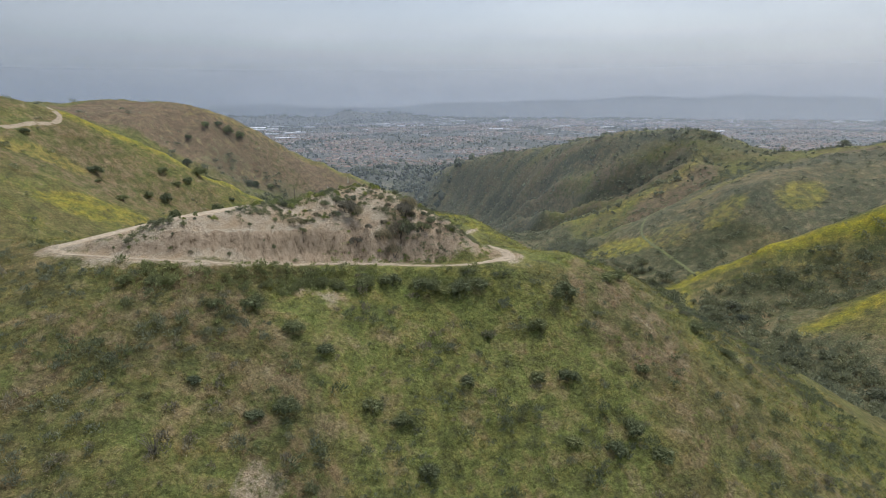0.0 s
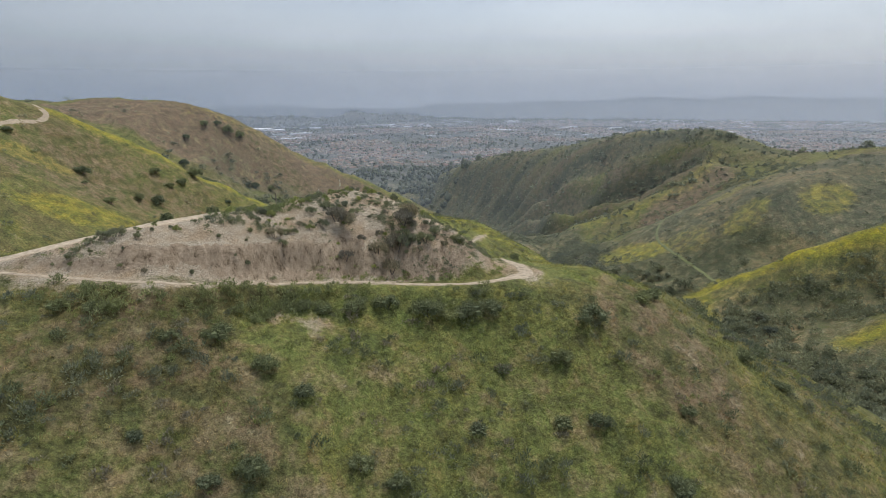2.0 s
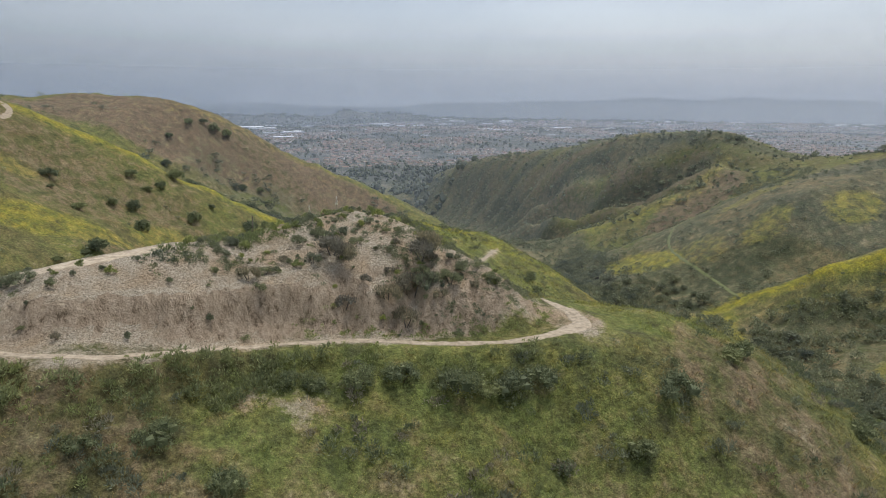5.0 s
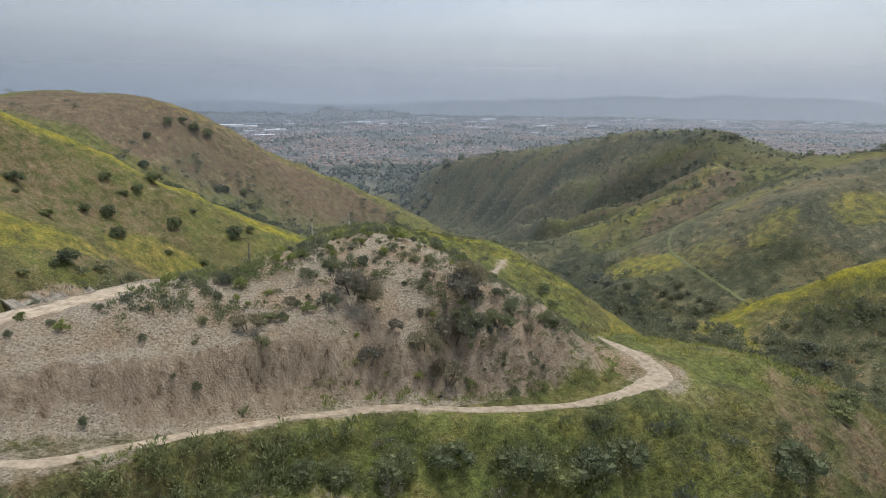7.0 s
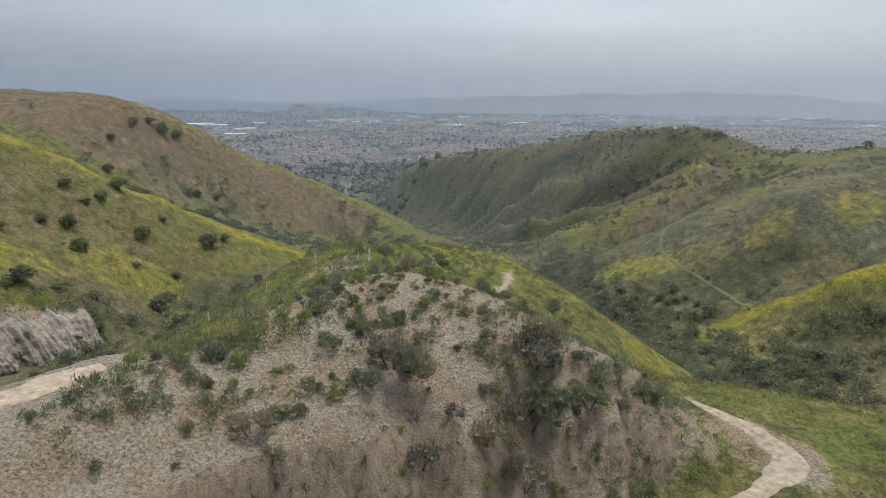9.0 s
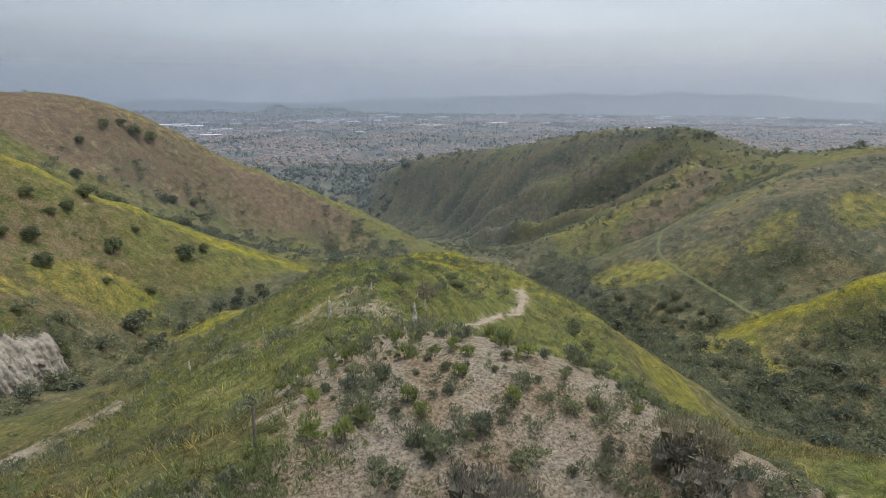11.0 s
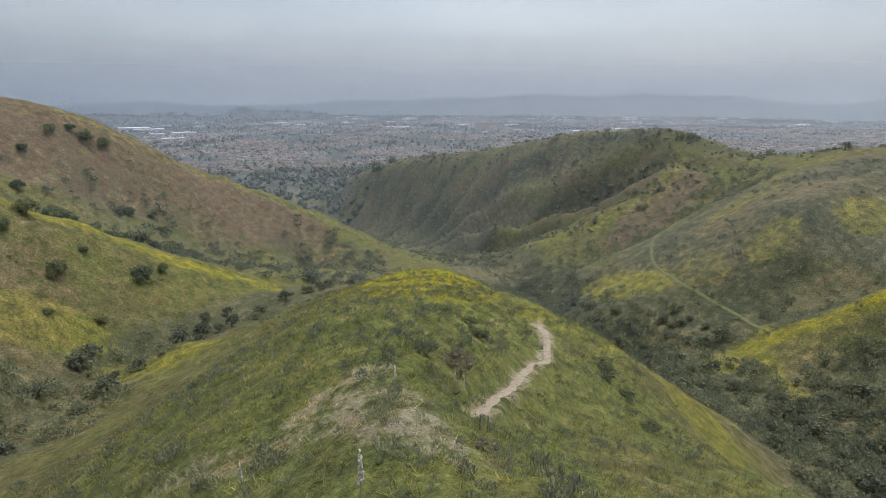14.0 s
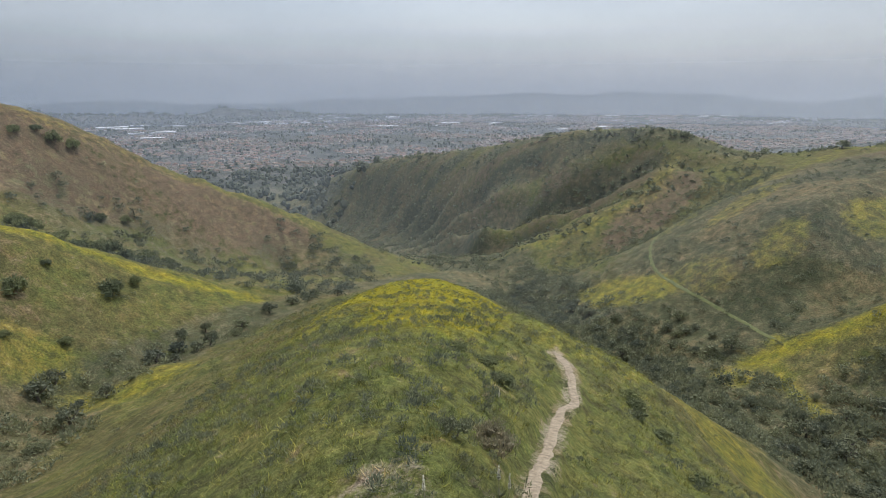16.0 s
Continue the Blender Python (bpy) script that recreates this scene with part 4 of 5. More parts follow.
spots = []
for x, y in scatter(R, 2600, (-24, 25, 72, 104), lambda x, y: smooth01(zones(x, y)["bare"], 0.3, 0.6) * (0.22 + 0.35 * smooth01(fbm(x, y, 5, 2), 0.45, 0.62) + 0.5 * smooth01(y - 0.1 * x, 83, 87)) * smooth01(np.minimum(to_line(x, y, TRAIL), to_line(x, y, UPPER_TRAIL)), 1.4, 2.0)
                    * (1 - 0.8 * oval(x, y, -7, 75.6, 12, 3.4, 20)) * (1 - oval(x, y, 26.6, 79.6, 5.2, 5.2))):
    if len(spots) < 230 and all((x - q[0]) ** 2 + (y - q[1]) ** 2 > 0.5 for q in spots):
        spots.append((x, y, 0.6 + 0.8 * R.rand() ** 1.4))
spots += [(x, y, 0.4 + 0.4 * R.rand()) for x, y in scatter(R, 500, (-2, 22, 89, 104), lambda x, y: smooth01(zones(x, y)["bare"], 0.3, 0.6) * 0.6)][:70]
plant_all([sagebrush(60 + k) for k in range(6)], spots, R)

creek = CREEKS["east_creek"]
trees = [(304, 303.5, 1.15)]
for x, y in scatter(R, 1500, (85, 150, 95, 330), lambda x, y: near_line(x, y, creek, 11) * 0.5 + oval(x, y, 122, 168, 14, 14) * 0.4 + oval(x, y, 134, 226, 10, 14) * 0.35 + oval(x, y, 128, 262, 8, 14) * 0.3):
    if len(trees) < 270 and all((x - q[0]) ** 2 + (y - q[1]) ** 2 > 9 for q in trees):
        trees.append((x, y, 0.5 + 0.45 * R.rand()))
for x, y in scatter(R, 500, (-55, 45, 140, 300), lambda x, y: near_line(x, y, CREEKS["west_creek"], 7) * 0.5):
    if len(trees) < 330 and all((x - q[0]) ** 2 + (y - q[1]) ** 2 > 12 for q in trees):
        trees.append((x, y, 0.45 + 0.5 * R.rand()))
plant_all([oak_tree(80 + k) for k in range(5)], trees, R, 0.3, 0.3)

plant_all([yucca(90 + k) for k in range(3)], [(5.6, 94.6, 1.0), (26.6, 108.5, 1.15), (29.4, 106.5, 0.85), (13.4, 121, 0.9), (14.2, 121.4, 0.9), (2.8, 104.8, 1.1), (-7.4, 119.7, 0.8), (8.5, 119, 0.7), (-1.2, 113, 0.8), (4.5, 108.5, 0.75), (21.5, 136, 0.8)], R)


def fence_post(tall, label):
    b = base("fence_post", label, "post", "posts by the trails")
    part("post", limb((0, 0, -0.3), (0.04, 0, tall), 0.06, 0.055, 7), M_WOOD, b, smooth=True)
    part("cap", limb((0.04, 0, tall), (0.04, 0, tall + 0.03), 0.062, 0.05, 7), M_WOOD, b)
    return b


for x, y, h in ((-2.3, 87.3, 1.7), (12.2, 114.4, 1.0), (12.9, 114.8, 1.0)):
    fence_post(h, "weathered wooden post beside the trail").matrix_basis = at(x, y, 0.3)


def dead_bush(seed, size):
    g = np.random.RandomState(seed)
    b = base("dead_bush", "bare burnt grey branches of a dead bush", "bush")
    for k in range(7):
        a, r = g.rand() * 6.28, 0.5 + 0.6 * g.rand()
        tip = np.array((math.cos(a) * r, math.sin(a) * r, 1.0 + 0.8 * g.rand()))
        twigs = [limb(tip * t, tip * t + g.randn(3) * (0.25, 0.25, 0.1) + (0, 0, 0.3), 0.014, 0.005, 3) for t in (0.5, 0.65, 0.8, 0.95)]
        part("branch", join(limb((0, 0, -0.1), tip, 0.04, 0.012, 5, 0.08), *twigs), M_BARK, b)
    return b


for k, (x, y, s) in enumerate(((31, 104, 1.0), (32.5, 101.5, 1.0), (29.8, 106, 0.8), (-14.5, 51, 1.2), (52, 98, 1.0))):
    dead_bush(100 + k, s).matrix_basis = at(x, y, k, s)


def rock(seed):
    g = np.random.RandomState(seed)
    v, f = ball(g, (0, 0, 0.12), (0.45, 0.36, 0.28), 0.45, 3)
    return tagged(part("rock", (v, f), M_ROCK), "pale weathered sandstone rock half sunk in soil", "rock", "rocks on the spur")


rocks = [(x, y, 0.2 + 0.3 * R.rand()) for x, y in scatter(R, 160, (2, 17, 108, 136), lambda x, y: oval(x, y, 8, 121, 4, 9, -25) * 0.5)][:22]
rocks += [(x, y, 0.15 + 0.5 * R.rand() ** 2) for x, y in scatter(R, 900, (-8, 12, 106, 126), lambda x, y: near_line(x, y, [(-5, 123), (-1.6, 119.7), (1.2, 118), (4.7, 117), (8, 122.5), (8.4, 117), (7.6, 109)], 1.8) * 0.9)][:120]
rocks += [(-47 + 6 * R.randn(), 188 + 6 * R.randn(), 1.0 + 1.2 * R.rand()) for k in range(14)]
plant_all([rock(120 + k) for k in range(4)], rocks, R)


def rock_outcrop():
    """A washed cliff of pale rock above the western creek bed, in four slabs."""
    ob = base("rock_outcrop", "pale washed rock cliff above the western creek", "cliff")
    top, foot = np.array(MOUND["cliff_top"]), np.array(MOUND["cliff_foot"])
    k = np.linspace(0, 1, 3)
    for a, e in ((-0.08, 0.2), (0.2, 0.5), (0.5, 0.78), (0.78, 1.08)):
        S, H = np.meshgrid(np.linspace(a, e, 48), np.linspace(-0.15, 1.06, 40))
        t = [np.interp(S, k, top[:, i]) for i in range(3)]
        b = [np.interp(S, k, foot[:, i]) for i in range(3)]
        lean = np.clip(H, 0, 1) ** 1.6
        flute = 2.6 * np.abs(fbm(S * 60, H * 2.5, 2.0, 4) - 0.5) * 2
        out = flute + 3.4 * fbm(S * 34, H * 3.5, 3.4, 4) + 1.1 * fbm(S * 34, H * 12, 1.0, 3) - 3.0 * smooth01(np.abs(S - 0.5), 0.4, 0.58) - 2.6 * smooth01(H, 0.8, 1.06)
        x, y, z = [b[i] + (t[i] - b[i]) * (lean if i < 2 else H * (1 - 0.22 * fbm(S * 34, S * 0, 3.0, 3))) for i in range(3)]
        me = sheet_mesh("slab", x + 0.74 * out, y - 0.67 * out, z - 0.2, M_ROCK)
        new("slab", me).parent = ob
    return ob


rock_outcrop()

# ---- scrub and grass that nobody could count ----
def clumps(seed, n_var, lumps, rx, rz, n, size, **kw):
    out = []
    for k in range(n_var):
        g = np.random.RandomState(seed + k)
        out.append(foliage(g, [(a, b, c - 0.1 * rz, r, q) for a, b, c, r, q in dome(g, lumps, rx, rz, rx * 0.4, rx * 0.6)], n, size, **kw))
    return out


low = clumps(200, 8, 4, 0.85, 0.8, 125, 0.24, core=0, up=0.8, slim=0.3)
far_low = clumps(220, 8, 4, 1.0, 1.0, 78, 0.27, core=0, slim=0.6)
crowns = [ball(np.random.RandomState(500 + k), (0, 0, 3.0), (3.6, 3.4, 4.0), 0.4, 2) for k in range(6)]
neat = clumps(280, 6, 4, 0.95, 1.1, 44, 0.4, core=0.55)
weeds = clumps(260, 10, 3, 0.5, 0.5, 72, 0.18, core=0, up=1.0, slim=0.24)
tiny = clumps(240, 8, 1, 0.95, 1.0, 14, 0.6, core=0.5)


def off_trail(x, y):
    return (1 - oval(x, y, 26.6, 79.6, 5.2, 5.2)) * smooth01(np.minimum.reduce([to_line(x, y, l) for l in (TRAIL, RIDGE_TRAIL, UPPER_TRAIL)]), 1.8, 2.8)


def front(x, y, dx=0, dy=0):
    patch = smooth01(fbm(x + dx, y + dy, 7, 3), 0.44, 0.60)
    return patch * off_trail(x, y) * (1 - zones(x, y)["bare"]) * smooth01(90 - y + np.maximum(x - 24, 0) * 0.5, 10, 18) * (1 - 0.93 * oval(x, y, 37, 84, 15, 14))


p = scatter(R, 4200, (-45, 75, 22, 92), lambda x, y: front(x, y) * 0.8)
stuff("sage_scrub", low, p, 0.35 + 0.9 * R.rand(len(p)) ** 1.8, R, M_SAGE, "grey-green coastal sage scrub on the slope", "scrub")
p = scatter(R, 5000, (-45, 75, 22, 92), lambda x, y: front(x, y, 31, -8) * 0.6)
stuff("green_scrub", weeds, p, 0.5 + 1.0 * R.rand(len(p)) ** 1.6, R, M_GREEN, "fresh green low scrub among the grass", "scrub")
p = scatter(R, 2600, (-45, 75, 22, 92), lambda x, y: front(x, y, -47, 19) * 0.6)
stuff("dark_scrub", low, p, 0.5 + 0.9 * R.rand(len(p)), R, M_SUMAC, "dark green dense scrub patches on the slope", "scrub")
p = scatter(R, 1100, (-45, 75, 22, 92), lambda x, y: front(x, y, -17, 59) * 0.5)
stuff("dry_brush", low, p, 0.5 + 0.8 * R.rand(len(p)), R, M_DRY, "dry grey-brown brush among the grass", "scrub")


below = [(q[0] + 0.4, q[1] - 2.6) for q in TRAIL[1:9]]
p = scatter(R, 1500, (-24, 27, 62, 76), lambda x, y: near_line(x, y, below, 1.5) * smooth01(to_line(x, y, TRAIL), 1.0, 1.6) * (0.12 + 0.88 * smooth01(fbm(x, y, 4, 2), 0.45, 0.58)))
stuff("trail_edge_scrub", low, p, 0.55 + 0.8 * R.rand(len(p)), R, M_SUMAC, "dense dark green scrub along the trail edge", "scrub")
p = scatter(R, 2600, (-24, 27, 62, 82), lambda x, y: np.maximum(near_line(x, y, below, 1.6) * 0.5, near_line(x, y, MOUND["toe"][2:8], 1.0) * 0.6) * smooth01(to_line(x, y, TRAIL), 0.45, 0.8))
stuff("trail_weeds", weeds, p, 0.5 + 0.8 * R.rand(len(p)), R, M_GREEN, "fresh green weeds beside the trail", "scrub")
p = scatter(R, 5200, (-24, 26, 71, 106), lambda x, y: smooth01(zones(x, y)["bare"], 0.15, 0.5) * off_trail(x, y) * smooth01(fbm(x + 200, y, 4.5, 3), 0.46, 0.6) * (1 - 0.95 * oval(x, y, -7, 75.6, 12, 3.2, 20)) * 0.8 * smooth01(-y, -91, -88))
stuff("mound_brush", low, p, 0.25 + 0.5 * R.rand(len(p)) ** 1.4, R, M_SAGE, "grey-green twiggy brush on the mound", "scrub")
p = scatter(R, 2400, (-24, 26, 71, 106), lambda x, y: smooth01(zones(x, y)["bare"], 0.15, 0.5) * off_trail(x, y) * smooth01(fbm(x + 300, y, 4, 3), 0.5, 0.62) * (1 - 0.95 * oval(x, y, -7, 75.6, 12, 3.2, 20)) * 0.8)
stuff("mound_green", weeds, p, 0.4 + 0.7 * R.rand(len(p)), R, M_SUMAC, "low green weeds on the mound", "scrub")


p = scatter(R, 420, (-16, 4, 80, 90), lambda x, y: near_line(x, y, [(-9, 82.4), (-4.5, 84.6), (-1, 86)], 1.5) * 0.6 * smooth01(to_line(x, y, UPPER_TRAIL), 1.2, 1.8))
stuff("green_bank", weeds, p, 0.8 + 0.7 * R.rand(len(p)), R, M_GREEN, "dense low green shrubs beside the upper trail", "scrub")


def spur(x, y, dx=0, dy=0):
    return (1 - 0.6 * smooth01(x - 0.28 * (y - 92), 12, 20)) * smooth01(-np.abs(to_line(x, y, CRESTS["spur"])), -48, -30) * off_trail(x, y) * smooth01(fbm(x + dx, y + dy, 8, 3), 0.42, 0.62) * (1 - 0.6 * oval(x, y, 56, 238, 14, 24, -32)) * (1 - 0.9 * oval(x, y, 36, 92, 14, 13))


p = scatter(R, 8000, (-30, 100, 92, 260), lambda x, y: spur(x, y) * 0.8 + 0.14 * smooth01(-to_line(x, y, CRESTS["spur"]), -40, -25))
stuff("spur_scrub", weeds, p, 0.6 + 1.2 * R.rand(len(p)) ** 1.8, R, M_SAGE, "low sage scrub on the spur", "scrub")
p = scatter(R, 5000, (-30, 100, 92, 260), lambda x, y: spur(x, y, 60, 0) * 0.75)
stuff("spur_green_scrub", weeds, p, 0.5 + 0.9 * R.rand(len(p)), R, M_GREEN, "fresh green scrub on the spur", "scrub")
p = scatter(R, 3200, (-30, 60, 92, 190), lambda x, y: spur(x, y, 25, 45) * 0.5)
stuff("spur_brush", low, p, 0.4 + 0.9 * R.rand(len(p)) ** 1.6, R, M_SAGE, "grey-green rounded brush on the spur", "scrub")
p = scatter(R, 1400, (-30, 60, 92, 200), lambda x, y: spur(x, y, -60, 20) * 0.5)
stuff("spur_dry_brush", weeds, p, 0.5 + 0.9 * R.rand(len(p)), R, M_DRY, "dry purple-grey brush on the spur", "scrub")


def hills(x, y):
    clear = np.minimum(to_line(x, y, CRESTS["brown_hill"]), to_line(x, y, CRESTS["left_hill"]))
    return smooth01(clear, 8, 16) * smooth01(fbm(x, y, 22, 3), 0.5, 0.68) * (1 - near_line(x, y, EAST_PATH, 3))


p = scatter(R, 2600, (-170, 60, 170, 420), lambda x, y: hills(x, y) * 0.55 * smooth01(to_line(x, y, CRESTS["spur"]), 22, 32))
stuff("west_hill_scrub", far_low, p, 0.6 + 1.2 * R.rand(len(p)) ** 2, R, M_SAGE, "scattered dark scrub on the western hills", "scrub")
p = scatter(R, 2600, (-130, 90, 285, 410), lambda x, y: (near_line(x, y, CREEKS["hill_gully"], 11) * 0.6 + oval(x, y, -14, 352, 36, 16, 12) * 0.32 + oval(x, y, 55, 365, 28, 18, -35) * 0.4 + oval(x, y, 28, 290, 12, 7) * 0.5 + 0.06 * hills(x, y)))
stuff("west_gully_scrub", far_low, p, 1.3 + 2.0 * R.rand(len(p)), R, M_OAK, "dark shrubs along the gully", "scrub")
p = scatter(R, 4600, (100, 340, 60, 320), lambda x, y: np.maximum.reduce([hills(x + 100, y) * 0.6, oval(x, y, 170, 235, 24, 16) * 0.25, oval(x, y, 215, 240, 65, 40) * 0.3, near_line(x, y, CREEKS["yellow_gully"], 8) * 0.4, near_line(x, y, CREEKS["spur_gully"], 12) * 0.5, oval(x, y, 150, 178, 16, 9, 30) * 0.5]) * (1 - 0.7 * zones(x, y)["mustard"]))
stuff("east_hill_scrub", far_low, p, 0.8 + 1.4 * R.rand(len(p)) ** 1.6, R, M_OAK, "scattered dark scrub on the eastern hillside", "scrub")
p = scatter(R, 3200, (120, 330, 290, 420), lambda x, y: near_line(x, y, CREEKS["rib_gully"], 17) * 0.9)
stuff("rib_gully_scrub", far_low, p, 1.0 + 1.3 * R.rand(len(p)), R, M_OAK, "dense dark scrub in the shaded gully", "scrub")
p = scatter(R, 14000, (100, 360, 310, 760), lambda x, y: smooth01(y + 0.5 * x, 420, 480) * (0.22 + 0.7 * smooth01(fbm(x, y, 26, 4) + 0.3 * (ribs(x, y)[0] - 0.5), 0.44, 0.6)))
stuff("far_hill_scrub", tiny, p, 0.7 + 1.3 * R.rand(len(p)) ** 1.6, R, M_SAGE, "dense dark grey-green scrub on the far canyon side", "scrub")
p = scatter(R, 4800, (70, 190, 60, 330), lambda x, y: np.maximum.reduce([near_line(x, y, creek, 20), oval(x, y, 132, 170, 24, 16), oval(x, y, 110, 130, 20, 40) * 0.9, near_line(x, y, CREEKS["spur_gully"], 13)]) * 0.75 * (1 - zones(x, y)["mustard"]))
stuff("creek_thicket", far_low, p, 1.3 + 1.6 * R.rand(len(p)), R, M_OAK, "dense dark thicket along the creek", "trees")
p = scatter(R, 900, (-62, 10, 150, 262), lambda x, y: (oval(x, y, -35, 203, 12, 18, -35) * 1.0 + oval(x, y, -20, 231, 12, 5) * 0.5 + near_line(x, y, CREEKS["west_creek"], 6) * 0.25))
stuff("west_thicket", far_low, p, 0.9 + 1.3 * R.rand(len(p)), R, M_OAK, "dark thicket in the western creek bed", "trees")
p = scatter(R, 2600, (120, 340, 340, 900), lambda x, y: smooth01(y + 0.5 * x, 430, 490) * smooth01(fbm(x + 500, y, 38, 4) + 0.45 * (ribs(x, y)[0] - 0.5), 0.5, 0.62))
stuff("far_hill_bushes", neat, p, 1.2 + 2.2 * R.rand(len(p)) ** 1.6, R, M_OAK, "dark clumps of tall brush on the far canyon side", "scrub")
p = scatter(R, 5500, (-300, 560, 780, 1420), lambda x, y: (0.2 + 0.8 * smooth01(fbm(x, y, 60, 3), 0.4, 0.55)) * (1 - 0.7 * smooth01(y, 1150, 1400)))
stuff("plain_edge_trees", crowns, p, 0.5 + 0.8 * R.rand(len(p)), R, M_OAK, "dark trees where the canyon meets the plain", "trees")
p = scatter(R, 2600, (40, 280, 320, 1080), lambda x, y: near_line(x, y, creek, 18) * 0.9 + 0.25 * oval(x, y, 225, 420, 30, 45) + 0.10)
stuff("canyon_trees", far_low, p, 1.3 + 1.6 * R.rand(len(p)), R, M_OAK, "dark oaks along the canyon floor", "trees")


def tuft(seed, blades, tall):
    g = np.random.RandomState(seed)
    vs = []
    for k in range(blades):
        a, r, h = g.rand() * 6.28, 0.22 * math.sqrt(g.rand()), tall * (0.6 + 0.6 * g.rand())
        b = np.array((math.cos(a) * r, math.sin(a) * r, 0))
        s = np.array((-math.sin(a), math.cos(a), 0)) * 0.022
        t = b * 2.2 + (g.randn() * 0.12, g.randn() * 0.12, h)
        vs += [b - s, b + s, t + s * 0.4, t - s * 0.4]
    return np.array(vs), np.arange(4 * blades).reshape(blades, 4)


tufts = [tuft(300 + k, 8, 0.27) for k in range(8)]
p = scatter(R, 24000, (-45, 78, 26, 96), lambda x, y: off_trail(x, y) * (1 - smooth01(zones(x, y)["bare"], 0.3, 0.6)) * smooth01(y, 28, 40) * (0.35 + 0.65 * smooth01(fbm(x, y, 3, 2), 0.35, 0.6)))
stuff("slope_grass", tufts, p, 0.6 + 0.8 * R.rand(len(p)), R, M_GRASS, "long spring grass on the slope", "grass", zoned=True)
p = scatter(R, 26000, (-28, 75, 92, 250), lambda x, y: off_trail(x, y) * (1 - 0.9 * smooth01(zones(x, y)["bare"], 0.3, 0.6)) * smooth01(-to_line(x, y, CRESTS["spur"]), -42, -28))
stuff("spur_grass", tufts, p, 0.6 + 0.9 * R.rand(len(p)), R, M_GRASS, "long grass and mustard on the spur", "grass", zoned=True)

# ---- the town on the plain ----
def box_geo(w, d, h, z0=0.0):
    return CUBE_V * (w / 2, d / 2, h / 2) + (0, 0, z0 + h / 2), CUBE_F


def roof_geo(w, d, h, z0, hip):
    e = 0.5
    v = np.array([(-w / 2 - e, -d / 2 - e, z0), (w / 2 + e, -d / 2 - e, z0), (w / 2 + e, d / 2 + e, z0), (-w / 2 - e, d / 2 + e, z0),
                  (-w / 2 + hip, -0.15, z0 + h), (w / 2 - hip, -0.15, z0 + h), (w / 2 - hip, 0.15, z0 + h), (-w / 2 + hip, 0.15, z0 + h)])
    return v, np.array([(3, 2, 1, 0), (0, 1, 5, 4), (1, 2, 6, 5), (2, 3, 7, 6), (3, 0, 4, 7), (4, 5, 6, 7)])


def house(w, d, h, hip):
    b = base("house", "pale stucco house with a tiled hip roof", "house", "houses of the town")
    part("wall", box_geo(w, d, h), M_WALL, b)
    part("roof", roof_geo(w, d, 2.6, h, hip), M_ROOF, b)
    return b


plots = []
for r in range(60):
    for c in range(170):
        u, v = (c - 36) * 19.0 + R.randn() * 2, 1130 + r * (26 + r * 0.16) + (r % 2) * 7
        x, y = u + 0.16 * (v - 1500) + 20 * math.sin(v / 90), v + 0.10 * u + 25 * math.sin(u / 170)
        if vnoise(np.array(x / 170.0), np.array(y / 130.0)) > 0.42 and R.rand() < 0.86 and y > 1120:
            plots.append((x, y, 0.1 + 0.25 * R.randn() + (1.57 if R.rand() < 0.3 else 0)))
plots.sort(key=lambda q: q[1] + 0.6 * abs(q[0] - 120))
kinds = [house(15, 10, 5.5, 4), house(13, 11, 6, 3.5), house(17, 11, 3.2, 4.5), house(12, 9, 6.2, 0.4)]
for k, (x, y, a) in enumerate(plots[:260]):
    m = at(x, y, a, 0.75 + 0.25 * R.rand(), 1, 0.3)
    if k < len(kinds):
        kinds[k].matrix_basis = m
    else:
        copy_thing(kinds[R.randint(len(kinds))], m)
rest = np.array([q[:2] for q in plots[260:]])
sz = 0.75 + 0.3 * R.rand(len(rest))
stuff("far_house_walls", [box_geo(15, 10, 5.5), box_geo(13, 11, 6), box_geo(17, 11, 3.6)], rest, sz, np.random.RandomState(7), M_WALL, "pale walls of the distant town houses", "houses", 0.0, 0.3)
stuff("far_house_roofs", [roof_geo(15, 10, 2.6, 5.5, 4), roof_geo(13, 11, 2.6, 6, 3.5), roof_geo(17, 11, 2.6, 3.6, 4)], rest, sz, np.random.RandomState(7), M_ROOF, "tiled roofs of the distant town houses", "houses", 0.0, 0.3)


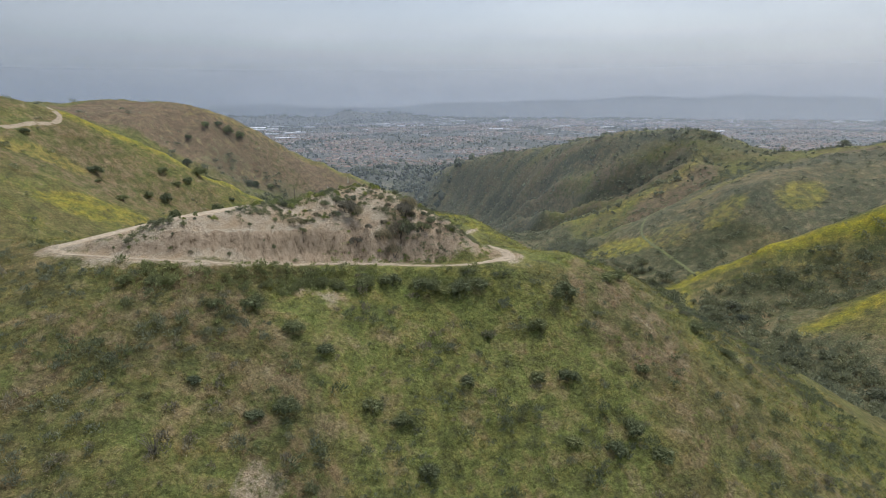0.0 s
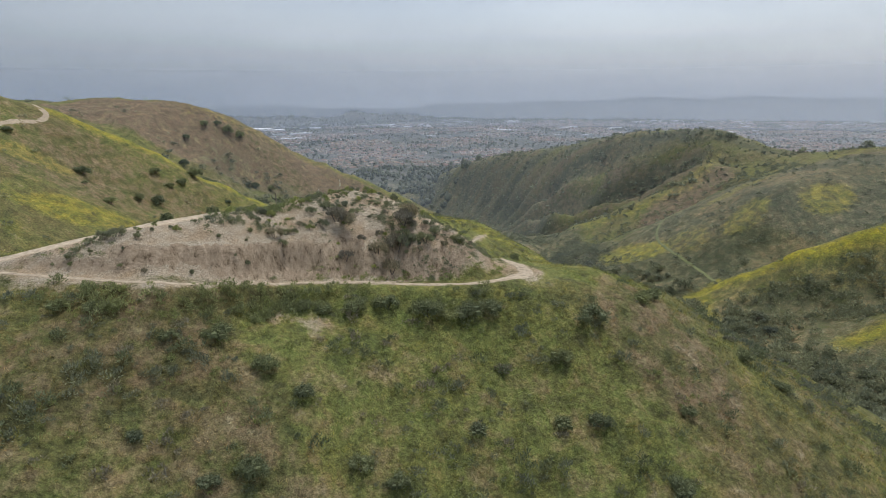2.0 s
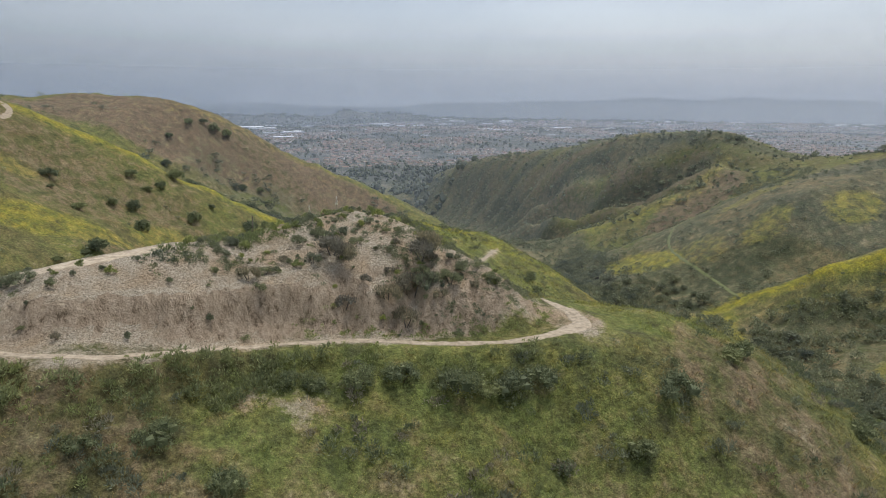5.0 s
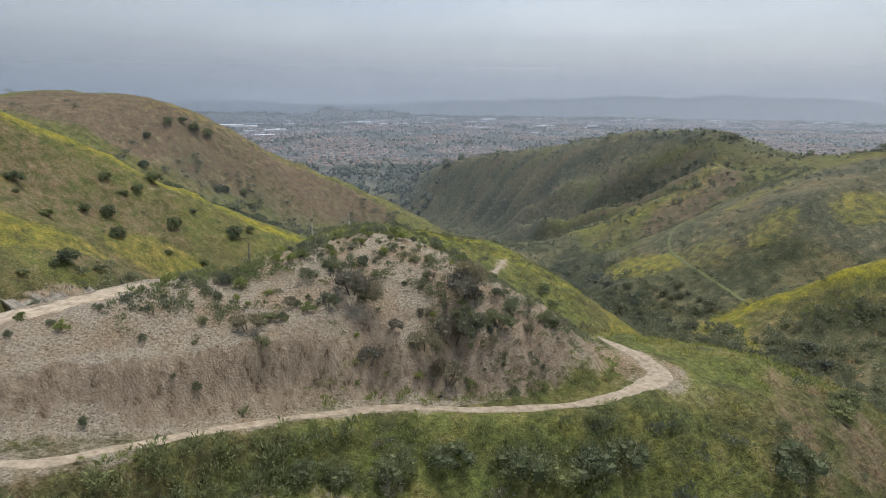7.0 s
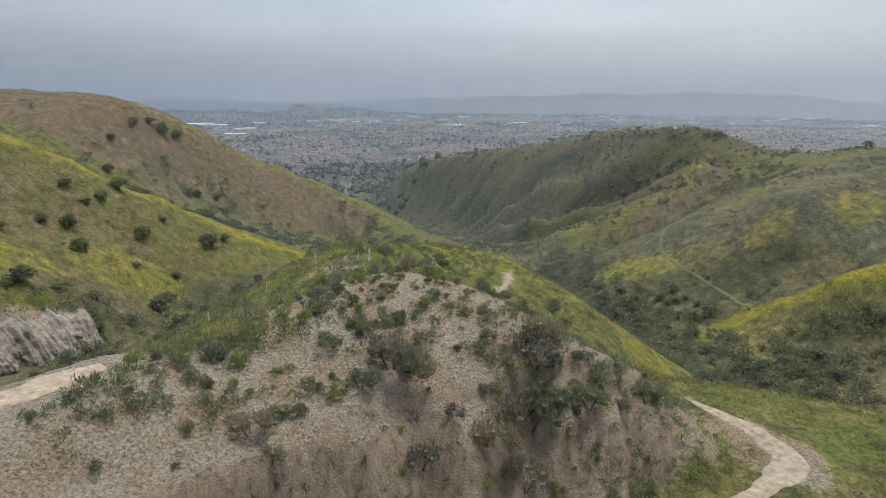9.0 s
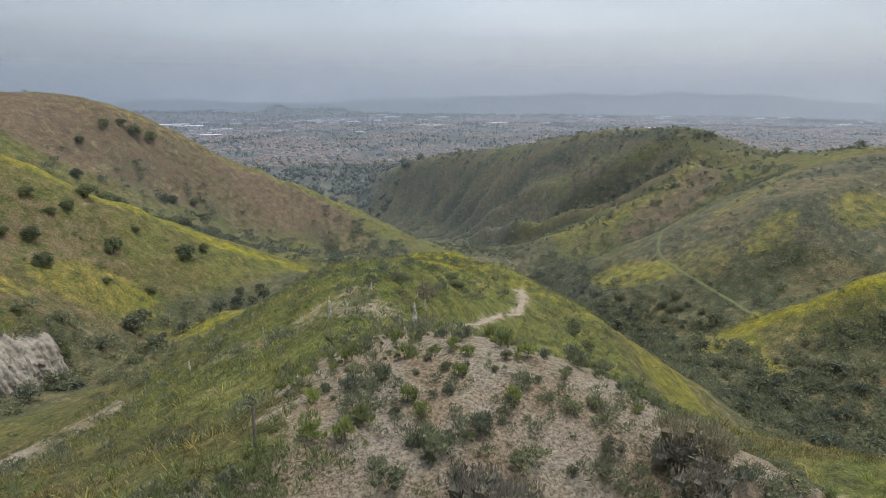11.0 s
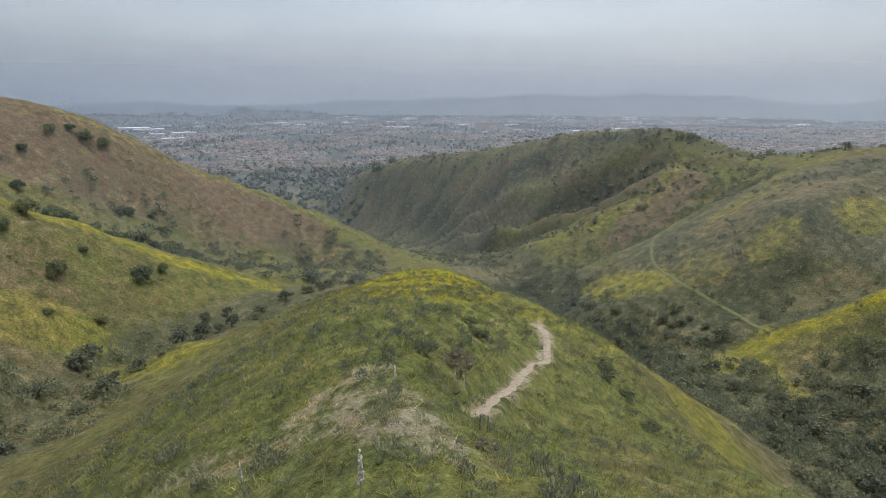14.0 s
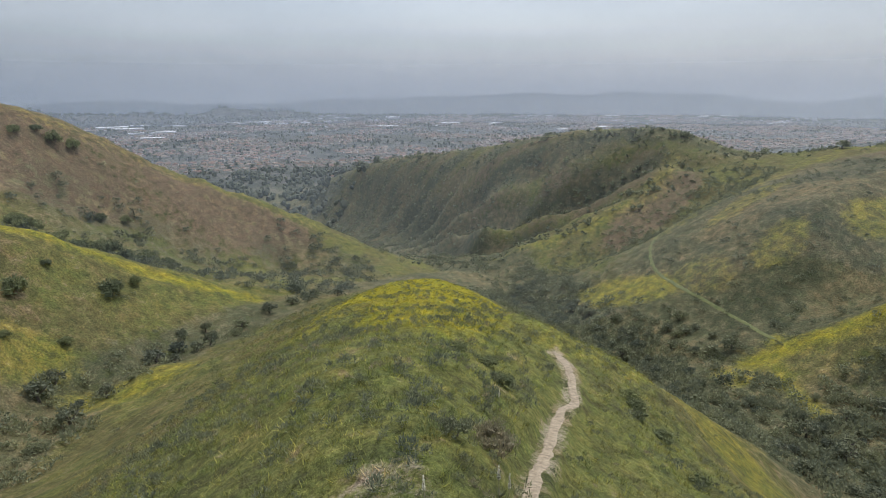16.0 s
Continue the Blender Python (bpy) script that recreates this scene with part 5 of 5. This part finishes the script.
def warehouse(w, d, h):
    b = base("warehouse", "long low warehouse with a bright flat white roof", "warehouse", "warehouses on the plain")
    part("wall", box_geo(w, d, h), M_PANEL, b)
    part("roof", join(box_geo(w + 0.6, d + 0.6, 0.5, h), *[box_geo(6, 3, 1.4, h + 0.5)] * 1), M_WHITE, b)
    return b


sheds = [warehouse(110, 55, 10), warehouse(170, 70, 11), warehouse(60, 40, 9), warehouse(80, 30, 12)]
spots = [(-250, 3030, 0.1, 1.1), (-190, 2960, 0.1, 0.7), (738, 3300, 0.2, 0.8), (690, 3240, 0.2, 0.5), (820, 3320, 0.1, 0.6)]
while len(spots) < 260:
    x, y = -900 + 4200 * R.rand(), 2100 + 2000 * R.rand()
    if vnoise(np.array(x / 420.0 + 9), np.array(y / 160.0)) > 0.5 and (2500 < y < 3400 or R.rand() < 0.25):
        spots.append((x, y, 0.12 + 0.08 * R.randn(), 0.25 + 0.5 * R.rand() ** 1.5))
for k, (x, y, a, s) in enumerate(spots):
    m = at(x, y, a, s, 1, 0.5)
    if k < len(sheds):
        sheds[k].matrix_basis = m
    else:
        copy_thing(sheds[R.randint(len(sheds))], m)

blobs = [ball(np.random.RandomState(400 + k), (0, 0, 3.5), (3.6, 3.4, 4.2), 0.35, 1) for k in range(5)]
p = scatter(R, 34000, (-1300, 3600, 1090, 4700), lambda x, y: (0.3 + 0.75 * smooth01(fbm(x, y, 120, 3), 0.45, 0.6)) * (1.0 - 0.1 * smooth01(y, 2000, 3500)))
stuff("town_trees", blobs, p, (0.5 + 1.1 * R.rand(len(p)) ** 2) * (1 + 0.9 * smooth01(p[:, 1], 2500, 4500)), R, M_OAK, "dark street trees among the distant houses", "trees", 0.3, 0.5)

# ---- added translucent shells that stand in for haze over hills and plain ----
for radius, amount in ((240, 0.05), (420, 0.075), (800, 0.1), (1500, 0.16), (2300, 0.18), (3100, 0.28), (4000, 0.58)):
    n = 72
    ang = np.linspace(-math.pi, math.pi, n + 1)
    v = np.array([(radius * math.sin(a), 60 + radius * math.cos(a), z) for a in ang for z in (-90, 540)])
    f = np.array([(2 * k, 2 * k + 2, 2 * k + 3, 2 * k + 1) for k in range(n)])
    ob = new("haze_shell", quad_mesh("haze_shell", v, f, haze_shell_material("haze", amount)))
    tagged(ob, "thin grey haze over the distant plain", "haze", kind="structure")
